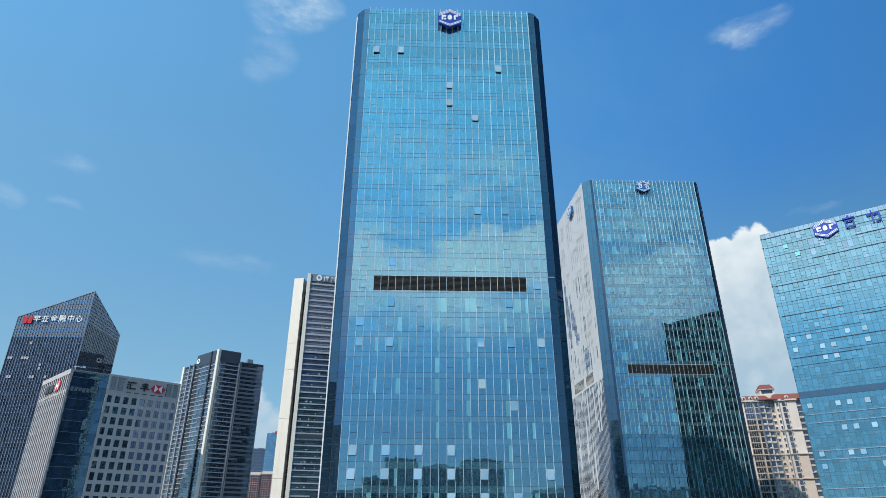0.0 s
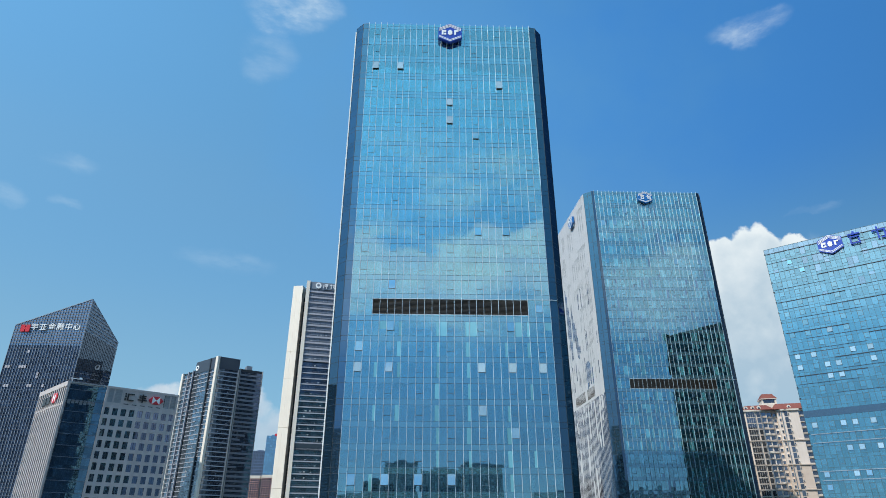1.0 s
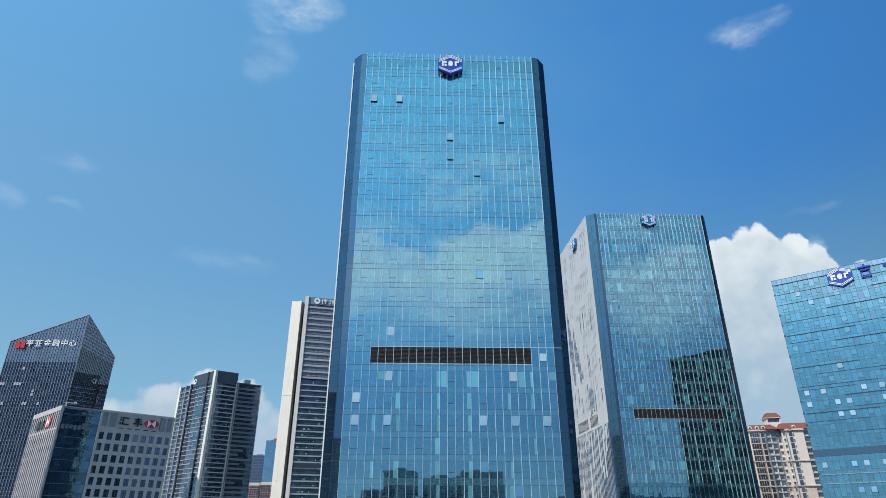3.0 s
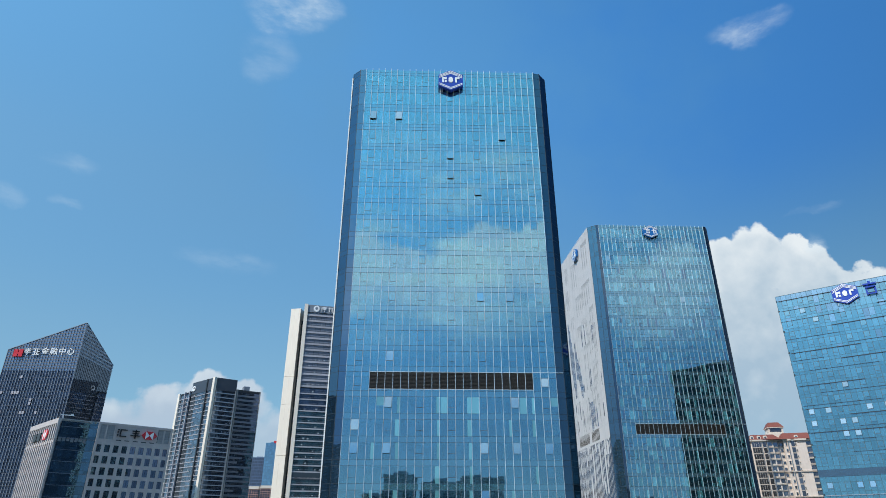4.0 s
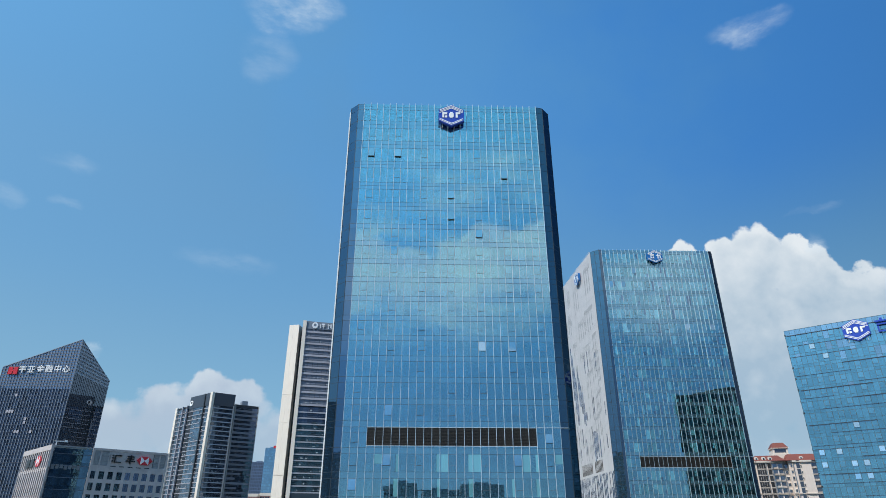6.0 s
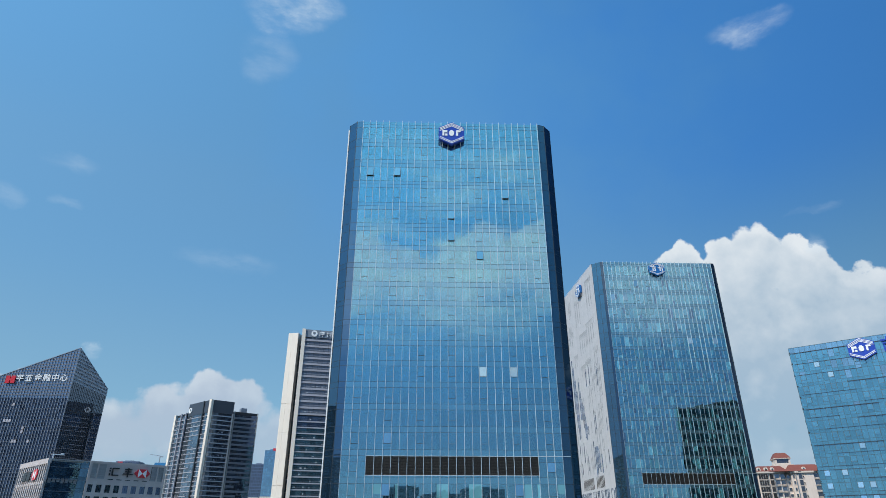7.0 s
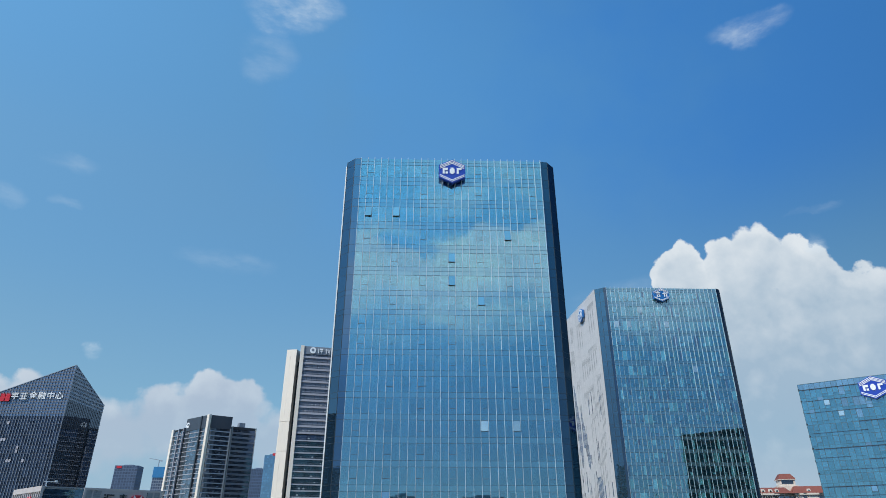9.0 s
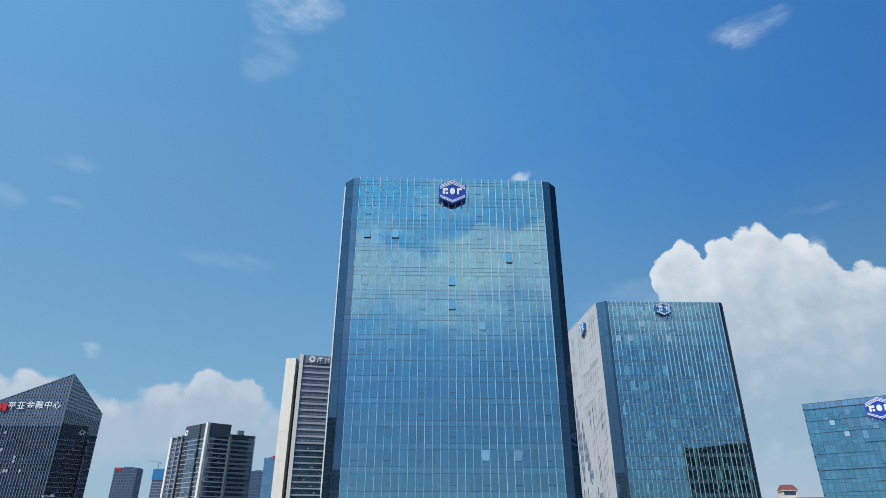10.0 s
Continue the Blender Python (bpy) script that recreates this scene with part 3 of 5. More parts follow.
    part("spandrel_panes", rest_span, spandrel, tower, "blue spandrel panes", "stuff")
    # level joints
    joints = Shape()
    for z0, z1, span in floors:
        if z1 < 20:
            continue
        cuts = [z0, z1 - span] + ([z1 - span / 2] if span > 1.5 else []) + ([z1 - 2.15] if z0 < lz1 - 1 < z1 else [])
        for z in cuts:
            if lz0 + 0.3 < z < lz1 - 0.3:
                joints.box(-half, -half + lb0 * bay, -0.010, 0.05, z - 0.03, z + 0.03)
                joints.box(-half + lb1 * bay, half, -0.010, 0.05, z - 0.03, z + 0.03)
            else:
                joints.box(-half, half, -0.010, 0.05, z - 0.03, z + 0.03)
    part("level_joints", joints, JOINT if side == "glass" else GASKET, tower, "dark level joints", "stuff")
    # plant-floor louvres
    for b in range(lb0, lb1):
        s = Shape()
        x = -half + b * bay
        s.box(x + 0.02, x + bay - 0.02, 0.16, 0.2, lz0, lz1)
        z = lz0 + 0.08
        while z < lz1 - 0.1:
            s.box(x + 0.04, x + bay - 0.04, 0.02, 0.14, z, z + 0.07)
            z += 0.26
        part("louvre_panel", s, LOUVRE, tower, "bronze louvre panel")
    trim = Shape().box(-half + lb0 * bay - 0.05, -half + lb1 * bay + 0.05, -0.05, 0.1, lz1, lz1 + 0.09).box(-half + lb0 * bay - 0.05, -half + lb1 * bay + 0.05, -0.05, 0.1, lz0 - 0.09, lz0)
    trim.box(half - 4.6, half + 1.5, -0.08, 0.1, lz1 + 0.03, lz1 + 0.12)
    part("louvre_trim", trim, FIN, tower, "bright metal trim")
    # upright caps: a thin one all the way, deep fins over changing stretches
    lines = [f[0] for f in floors if f[0] > 20] + [top]
    for b in range(bays + 1):
        x = -half + b * bay
        part("mullion_cap", Shape().box(x - 0.04, x + 0.04, -0.06, 0.0, 20, top + 0.2), MULLION, tower, "thin silver mullion cap")
        lean = b / bays
        stop = len(lines) - 1 - int(rng.uniform(1, 6) + 7 * lean * rng.random())
        fin = Shape().box(x - 0.045, x + 0.045, -0.26, -0.06, lines[max(0, stop)] + rng.choice((0, 1.3)), top + 0.25)
        part("facade_fin", fin, FIN, tower, "silver upright fin")
        j = stop - rng.randint(2, 5)
        while j > 1:
            e = max(0, j - (rng.randint(2, 9) if side == "glass" else rng.randint(7, 17)))
            if rng.random() < (0.72 if side == "glass" else 0.9):
                fin = Shape().box(x - 0.035, x + 0.035, -0.15 if side == "glass" else -0.22, -0.06, lines[e] + rng.choice((0, 1.3)), lines[j])
                part("facade_fin", fin, FIN if side == "glass" else DULLFIN, tower, "silver upright fin")
            j = e - rng.randint(1, 4)
    # turned corners; each facet's bright or dark look is put into its tint
    def strip(p0, p1, mat, cols, what):
        f, length = facing(p0, p1)
        w = length / cols
        s, g = Shape(), Shape()
        for z0, z1, span in floors:
            if z1 < 20:
                continue
            for c in range(cols):
                for a, e in ((z0, z1 - span), (z1 - span, z1)):
                    s.box(-w / 2 + 0.02, w / 2 - 0.02, 0, 0.03, -(e - a) / 2 + 0.02, (e - a) / 2 - 0.02, f @ tilted((c + 0.5) * w, 0, (a + e) / 2, rng.gauss(0, 0.05), rng.gauss(0, 0.05)))
            g.box(0, length, -0.02, 0.05, z1 - span - 0.03, z1 - span + 0.03, f).box(0, length, -0.02, 0.05, z1 - 0.03, z1 + 0.03, f)
        part(what, s, mat, tower, "panes tinted for the light on their side", "stuff")
        part("corner_joints", g, GASKET, tower, "dark joints", "stuff")
        for c in range(cols + 1):
            part("corner_cap", Shape().box(c * w - 0.04, c * w + 0.04, -0.05, 0.05, 20, top + 0.1, f), FIN if mat is GLASS else GASKET, tower, "upright corner cap")
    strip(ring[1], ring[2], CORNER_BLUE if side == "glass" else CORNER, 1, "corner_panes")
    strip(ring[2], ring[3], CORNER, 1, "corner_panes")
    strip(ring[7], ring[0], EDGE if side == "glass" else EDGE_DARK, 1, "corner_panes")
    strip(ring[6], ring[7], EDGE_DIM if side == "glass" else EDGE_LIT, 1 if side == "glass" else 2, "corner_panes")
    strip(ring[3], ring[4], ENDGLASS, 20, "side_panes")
    strip(ring[4], ring[5], GLASS, 27, "back_panes")
    if side == "glass":
        strip(ring[5], ring[6], CORNER, 20, "side_panes")
    # bright edge fins where the side faces begin
    for sx in ((-1,) if side == "glass" else ()):
        x = sx * (half + dx1 + dx2)
        part("edge_fin", Shape().box(min(x, x + sx * 0.3), max(x, x + sx * 0.3), dy1 + dy2 + 0.1, dy1 + dy2 + 0.5, 10, top - 1.0), BRIGHT, tower, "white metal edge fin")
    # parapet coping
    cope = Shape()
    for a, b in zip(ring, ring[1:] + ring[:1]):
        f, length = facing(a, b)
        cope.box(0, length, 0.04, 0.5, top - 0.25, top - 0.02, f)
    part("coping", cope, spandrel, tower, "blue-grey parapet coping")
    return tower


rng = random.Random(7)
E0 = EYE
MAIN_SILLS = [E0 + z for z in (-45, -40.7, -36.6, -32.4, -28.3, -24.2, -20.1, -16.0, -11.9, -7.8, -3.7, 0.4, 4.5, 8.65, 12.75, 16.85, 20.9, 25.0, 29.1, 33.2, 37.3, 41.45, 45.65, 50.4, 54.55, 58.7, 62.85,
                               67.0, 71.1, 75.25, 79.45, 83.55, 87.7, 91.8, 97.1, 102.2, 107.7, 113.3, 118.9)]
MAIN_TOP = E0 + 123.7
spans = [1.1] * 33 + [1.9, 1.8, 1.75, 2.0, 2.1, 1.6]
MAIN_FLOORS = floors_of(MAIN_SILLS, spans, MAIN_TOP)
# sashes pushed open: (bay, floor) and degrees
OPENED = {(1, 36): 8, (5, 36): 8, (21, 35): 8, (13, 34): 8, (13, 33): 8, (17, 32): 8, (17, 26): 5.5, (21, 26): 5.5, (5, 23): 2, (25, 22): 5, (5, 21): 5, (21, 21): 5, (1, 20): 5.5, (1, 19): 5.6, (5, 19): 5.4,
          (17, 19): 5.6, (21, 19): 5.4, (25, 19): 5.4, (17, 17): 5, (21, 16): 5, (1, 14): 6.5, (5, 14): 6.5, (9, 14): 6.5, (13, 14): 6.5, (1, 13): 8, (5, 13): 8, (9, 13): 8, (13, 13): 8, (17, 13): 8, (25, 13): 8,
          (13, 12): 9, (17, 12): 9, (21, 12): 9}
SASH_COLS = (1, 5, 9, 13, 17, 21, 25)
MAIN_AT = pose(-0.07, 0.17, 0, 0, 0, -1.675)
glass_tower("glass_tower", MAIN_AT, "tall blue glass tower with silver fins and bronze louvre floor", 27, 1.5, MAIN_FLOORS, MAIN_TOP, (E0 + 46.0, E0 + 49.25, 3, 24),
            ((1.5, 0.2), (1.85, 1.75)), 36.0, OPENED, (E0 + 29, E0 + 45), rng, SASH_COLS, blinds=(21,), wobbly=0.035, right=((1.7, 0.4), (1.75, 2.0)))
hex_sign(MAIN_AT @ pose(0.15, -1.35, E0 + 119.9), 2.95, 3.05, 0.9, SIGN_BLUE, "royal blue hexagonal sign with white chevrons on the tower's parapet", ROMAN, "company signs")

T0 = E0 + 0.6
TWIN_SILLS = [T0 + 51.0 - 4.05 * k for k in range(23, -1, -1)] + [T0 + 55.7 + 4.05 * k for k in range(11)] + [T0 + z for z in (101.4, 106.7, 112.2, 117.6, 123.2)]
TWIN_TOP = T0 + 128.5
TWIN_FLOORS = floors_of(TWIN_SILLS, [1.1] * 34 + [1.8] * 4 + [1.9, 1.6], TWIN_TOP)
TWIN_OPEN = {(1, 37): 1.5, (4, 37): 1.5, (13, 37): 1.5, (7, 38): 1.5, (18, 34): 2, (24, 34): 2, (3, 30): 2, (20, 29): 2}
TWIN_AT = pose(83.3, 87.5, 0, 0, 0, -1.675)
twin = glass_tower("glass_tower", TWIN_AT, "blue glass office tower with a white finned side wall", 27, 1.5, TWIN_FLOORS, TWIN_TOP, (T0 + 51.0, T0 + 54.3, 3, 23),
                   ((0.9, 0.15), (2.7, 2.2)), 56.0, TWIN_OPEN, (E0 + 62, E0 + 72), rng, (1, 4, 7, 10, 13, 16, 18, 21, 24), side="white", glass=DEEP, spandrel=DEEP_SPANDREL, wobbly=0.13, skew=3.5, blinds=range(12, 39), share=0.38, right=((1.3, 0.3), (1.0, 1.5)))
hex_sign(TWIN_AT @ pose(-0.6, -1.2, T0 + 125.5), 2.85, 2.65, 0.9, SIGN_BLUE_PALE, "bright blue hexagonal sign with white brush strokes on the tower", BRUSH, "company signs")


def white_side(tower):
    """The twin's side wall: white upright metal strips, pale slots high up, long glass slots lower down, mostly glass at the front foot."""
    half = 27 * 1.5 / 2 + 3.6
    f, length = facing((-half - 3.5, 56.0), (-half, 2.35))
    part("side_backing", Shape().box(0, length, 0.12, 0.5, 10, TWIN_TOP - 0.5, f), RECESS, tower, "dark backing sheet behind the white strips")
    cols = 44
    w = length / cols
    g = random.Random(3)
    # slots painted shadow-grey come in combs that share a head: along, height, columns, depth of the group
    combs = [(2, 113, 4, 7), (9, 116, 5, 8), (17, 118, 3, 7), (24, 112, 5, 11), (36, 115, 6, 11), (5, 102, 4, 6), (14, 106, 6, 6), (19, 97, 4, 5), (26, 100, 7, 8), (33, 101, 8, 9),
             (38, 92, 4, 7), (29, 90, 6, 7), (35, 82, 6, 8), (30, 80, 4, 7), (37, 70, 4, 9), (25, 92, 4, 4), (16, 110, 3, 5), (33, 62, 5, 9), (40, 80, 2, 12)]

    def patches(along):
        """Head and foot of the slate-blue glass patches that step down the wall towards the front."""
        if 18.5 < along < 23:
            yield 102.5 - (along - 19) * 3.6, 78 - (along - 19) * 2.5
        if 24 < along < 33.5:
            yield 92 - (along - 25) * 2.9, 77 - (along - 24) * 1.25
        if 36.5 < along < 44.5:
            yield 67 - (along - 37) * 0.9, 56.2

    glass, seams, sweep = Shape(), Shape(), Shape()
    for c in range(cols):
        x = c * w
        cuts = []
        for c0, z, n, high in combs:
            if c0 <= c < c0 + n:
                head = E0 + z + high
                cuts.append((head - (high - g.choice((0, 1.0)) if (c - c0) % 2 == 0 or n < 4 else 2.2), head, "slot"))
        for head, foot in patches(x + w / 2):
            cuts.append((E0 + foot + g.uniform(-2, 3), E0 + head + g.uniform(-2.5, 1.5), "wide"))
        for z in (57, 62, 69, 77, 86):
            if 12 < c < 43 and g.random() < (0.34 if z < 72 else 0.2):
                cuts.append((E0 + z + g.uniform(-1, 2), E0 + z + g.uniform(4, 9), g.choice(("slot", "slot", "glass"))))
        z = 10.0
        while z < E0 + 50.8:
            e = min(z + g.choice((2.0, 4.05, 6.1, 8.1, 12.15)), E0 + 50.8)
            mid, along = (z + e) / 2 - E0 + g.uniform(-2, 2), x + w / 2
            near = along > 36 + (mid - 15) * 0.5 and mid < 44 + (along - 44) * 0.85
            if near or g.random() < (0.86 if along < 44 else 0.4):
                cuts.append((z, e, "bare" if near else "glass"))
            z = e
        if 17 <= c < 36 and c not in (27, 28):
            cuts.append((E0 + 51.6, E0 + 55.4, "louvre"))
        s = Shape().box(x - 0.07, x + 0.07, -0.065, 0.12, 10, TWIN_TOP + 0.7, f)
        z = 10.0
        for lo, hi, what in sorted(cuts):
            lo, hi = max(lo, z), min(hi, TWIN_TOP - 1)
            if hi - lo < 0.5:
                continue
            if lo > z + 0.05:
                s.box(x + 0.07, x + w - 0.07, -0.05, 0.11, z, lo, f)
            a, b = x + 0.07, x + w - {"wide": 0.12, "bare": 0.12, "glass": 0.22 + 0.45 * g.random(), "slot": 0.62, "louvre": 0.40}[what]
            s.box(b, x + w - 0.07, -0.05, 0.11, lo, hi, f)
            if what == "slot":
                part("slot_panel", Shape().box(a, b, -0.03, 0.10, lo, hi, f), SLOTGREY, tower, "slot panel painted in the recess's shadow grey")
            elif what == "louvre":
                part("louvre_panel", Shape().box(a, b, -0.03, 0.10, lo, hi, f), SIDE_LOUVRE, tower, "bronze louvre panel")
            else:
                q = lo
                while q < hi - 0.3:
                    (sweep if what == "wide" else glass).box(a, b, -0.035, 0.10, q + 0.03, min(q + 4.05, hi), f)
                    q += 4.05
            z = hi
        s.box(x + 0.07, x + w - 0.07, -0.05, 0.11, z, TWIN_TOP, f)
        # seam strip next to the rib, shade painted in
        seams.box(x + 0.07, x + 0.22, -0.054, 0.0, E0 + 55, TWIN_TOP - 0.2, f)
        part("white_strip", s, WHITE, tower, "white metal upright strip")
    part("strip_seams", seams, SEAMGREY, tower, "grey seams with the ribs' shade painted in", "stuff")
    part("sweep_glass", sweep, SWEEPGLASS, tower, "pale lilac-blue glass in a stepped sweep", "stuff")
    part("slot_glass", glass, SIDEGLASS, tower, "grey-blue glass slots", "stuff")
    return f


side_frame = white_side(twin)


def length_at(depth):
    """How far along the side wall a depth behind the front lies."""
    return 56.0 - depth


hex_sign(TWIN_AT @ side_frame @ pose(length_at(17.9), -1.1, T0 + 123.9), 2.8, 2.7, 0.8, SIGN_BLUE_PALE, "bright blue hexagonal sign on the white side wall", BRUSH, "company signs")


# ---- the broad teal slab on the right ----
# dark ledges: floor line, on the window head (0) or the sill (1), start, end, heavy or not
SLAB_LEDGES = [(0, 0, 0, 70, 1), (1, 0, 0, 14, 0), (2, 0, 0, 15.8, 0), (3, 0, 11.9, 70, 1), (5, 0, 0, 17.2, 1), (6, 0, 11.9, 40, 1), (8, 0, 0, 15.9, 1), (9, 0, 19.7, 70, 1), (10, 0, 0, 13.4, 0),
               (12, 0, 0, 17.3, 1), (1, 1, 22, 70, 0), (2, 1, 23.4, 70, 1), (4, 1, 0, 13.4, 0), (5, 1, 14.4, 70, 0), (6, 1, 0, 8.1, 0), (7, 1, 4.1, 20, 0), (9, 1, 5.3, 30, 0), (10, 1, 0, 18.7, 0),
               (11, 1, 10.7, 70, 1), (12, 1, 12, 40, 0), (13, 1, 0, 14.7, 0), (14, 1, 9, 50, 0)]


def teal_slab():
    m, length = facing((98.2, 45.1), (98.2 + 0.756 * 70, 45.1 - 0.655 * 70))
    slab = thing("office_slab", m, "broad teal glass office slab with dark broken ledges", "office building")
    top, deep, pitch, sill = E0 + 84.1, 24.0, 3.08, 0.87
    part("body", Shape().box(0.3, length - 0.3, 0.4, deep, 0, top - 0.8), CHARCOAL, slab, "dark body behind the glass")
    g = random.Random(11)
    bay, cols = 1.32, int(70 / 1.32)
    sash_cols = {c + 17 * q for q in range(4) for c in (1, 4, 6, 8, 11, 14)}
    # sashes pushed open: floor and bay
    ajar = {(1, 4), (2, 6), (8, 8), (10, 1), (10, 4), (10, 11), (10, 14), (11, 1), (11, 6), (11, 8), (11, 14), (12, 6), (12, 8), (12, 17), (15, 1), (16, 1), (16, 6),
            (16, 8), (16, 11), (18, 6), (18, 8), (18, 11), (20, 1), (20, 6), (20, 8), (21, 1), (21, 11)}
    levels = [E0 + 82.55 - pitch * k for k in range(29)]
    panes, sills = Shape(), Shape()
    made = {}
    for k, z in enumerate(levels):
        lo = z - pitch
        if k == 15:
            part("louvre_band", Shape().box(0, length, -0.06, 0.3, z - 1.72, z), LOUVREGLASS, slab, "blue-grey glass louvre band")
            part("louvre_sill", Shape().box(0, length, -0.02, 0.3, lo, z - 1.76), TEAL, slab, "teal glass under the louvres")
            continue
        for c in range(cols):
            x = (c + 0.5) * bay
            for a, e in ((lo + 0.02, lo + sill - 0.02), (lo + sill + 0.02, z - 0.02)):
                at = tilted(x, 0, (a + e) / 2, g.gauss(0, 0.05), g.gauss(0, 0.05))
                if k < 5 and c < 26:
                    key = round(e - a, 2)
                    # some upper panes take the paler glass as a painted cloud reflection
                    tone = SKYBRIGHT if g.random() < (0.16, 0.22, 0.18, 0.10, 0.06)[k] else TEAL
                    if (key, tone.name) not in made:
                        made[key, tone.name] = pane_mesh("glass_pane", bay - 0.04, key, tone)
                    part("glass_pane", made[key, tone.name], tone, slab, at=at)
                else:
                    panes.box(-bay / 2 + 0.02, bay / 2 - 0.02, 0, 0.03, (a - e) / 2, (e - a) / 2, at)
            if c in sash_cols:
                wide = (k, c) in ajar
                swing = g.choice((6, 7, 8)) if wide else g.choice((0, 0, 0.4, 0.9))
                at = pose(x, -0.05, z - 0.12, -swing, 0, g.gauss(0, 0.15))
                key = ("sash", wide)
                if key not in made:
                    made[key] = Shape().box(-0.58, 0.58, -0.03, 0.02, -1.28, 0).mesh("opening_sash", SKYBRIGHT if wide else TEAL)
                sash = part("opening_sash", made[key], None, slab, "top-hung sash pushed open" if wide else "", at=at)
                if "rim" not in made:
                    made["rim"] = rim(1.22, 1.34, 0.045)
                part("sash_frame", made["rim"], None, sash, at=pose(0, -0.04, 0.03))
        sills.box(0, length, -0.03, 0.02, z - 0.03, z + 0.03).box(0, length, -0.03, 0.02, lo + sill - 0.03, lo + sill + 0.03)
    for k, upper, a, e, heavy in SLAB_LEDGES:
        z, h = levels[k] + sill * upper, 0.08 if heavy else 0.045
        part("ledge", Shape().box(max(a, 0.6), e, -0.22 if heavy else -0.14, 0.0, z - h, z + h), LEDGE_DARK, slab, "dark projecting ledge")
    for z in (levels[17], levels[18] + sill, levels[20], levels[21] + sill, levels[23], levels[24] + sill):
        part("ledge", Shape().box(0.6, length, -0.25, 0.0, z - 0.07, z + 0.07), COOLFIN, slab, "pale projecting ledge")
    part("glass_panes", panes, TEAL, slab, "teal glass panes", "stuff")
    part("sash_frames", sills, TEALJOINT, slab, "teal-grey frames and joints", "stuff")
    for c in range(cols + 1):
        part("mullion_cap", Shape().box(c * bay - 0.04, c * bay + 0.04, -0.035, 0.02, E0 - 8, top), TEALJOINT, slab, "thin teal-grey mullion")
    for c in range(cols):
        # parapet panes carry the same painted sky brightness
        part("parapet_pane", Shape().box(c * bay + 0.02, (c + 1) * bay - 0.02, 0.0, 0.06, levels[0] + 0.12, top), SKYBRIGHT, slab)
    part("parapet_coping", Shape().box(-0.02, length, -0.05, 0.5, top, top + 0.1), TEALJOINT, slab, "thin parapet coping")
    roof = Shape().box(0.5, length, 0.5, deep, top - 0.9, top - 0.7)
    part("roof", roof, ROOFGREY, slab, "flat roof")
    # end wall and back: window bands, shade painted in, which the twin tower mirrors
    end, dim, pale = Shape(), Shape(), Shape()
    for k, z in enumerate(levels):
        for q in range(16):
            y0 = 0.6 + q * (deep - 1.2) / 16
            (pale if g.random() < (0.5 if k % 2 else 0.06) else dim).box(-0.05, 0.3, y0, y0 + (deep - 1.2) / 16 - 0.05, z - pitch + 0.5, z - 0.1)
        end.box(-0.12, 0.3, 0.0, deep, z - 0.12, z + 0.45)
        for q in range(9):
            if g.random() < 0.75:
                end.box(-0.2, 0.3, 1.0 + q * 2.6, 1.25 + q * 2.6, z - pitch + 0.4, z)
    part("end_windows", dim, ENDGLASS, slab, "end-wall windows in a shade-dark glass", "stuff")
    part("end_windows_pale", pale, ENDTEAL, slab, "teal end-wall windows dulled by painted shade", "stuff")
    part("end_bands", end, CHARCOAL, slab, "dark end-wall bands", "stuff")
    back = Shape()
    for k, z in enumerate(levels):
        back.box(0, length, deep, deep + 0.3, z - 0.1, z + 0.6)
    part("back_bands", back, CHARCOAL, slab, "dark bands on the back wall", "stuff")
    hex_sign(m @ pose(17.0, -0.75, E0 + 81.1), 3.05, 2.95, 0.6, SIGN_BLUE, "royal blue hexagonal sign on the teal slab's parapet", ROMAN, "company signs")
    for i, x in enumerate((23.0, 28.8, 34.6, 40.4)):
        glyph = thing("sign_character", m @ pose(x, -0.6, E0 + 81.2), "free-standing blue sign character made of plain strokes", "sign", "blue sign characters")
        strokes = [(-1.5, 1.5, 1.1, 1.5), (-1.2, 1.2, 0.3, 0.65), (-1.2, -0.8, -1.6, 0.0), (0.8, 1.2, -1.6, 0.0), (-0.8, 0.8, -1.6, -1.25), (-0.3, 0.3, 1.5, 2.1)] if i % 2 == 0 else [(-1.6, 1.6, 0.6, 1.0), (-0.5, -0.1, -1.7, 1.9), (1.1, 1.5, -1.4, 0.6), (0.3, 1.3, -1.7, -1.3)]
        for a, b, c, d in strokes:
            part("stroke", Shape().box(a, b, -0.3, 0.1, c, d), SIGN_BLUE, glyph)
        part("bracket", Shape().box(-0.8, -0.7, 0.0, 0.62, -1.0, -0.9).box(0.7, 0.8, 0.0, 0.62, -1.0, -0.9), STEEL, glyph, "steel bracket")


teal_slab()


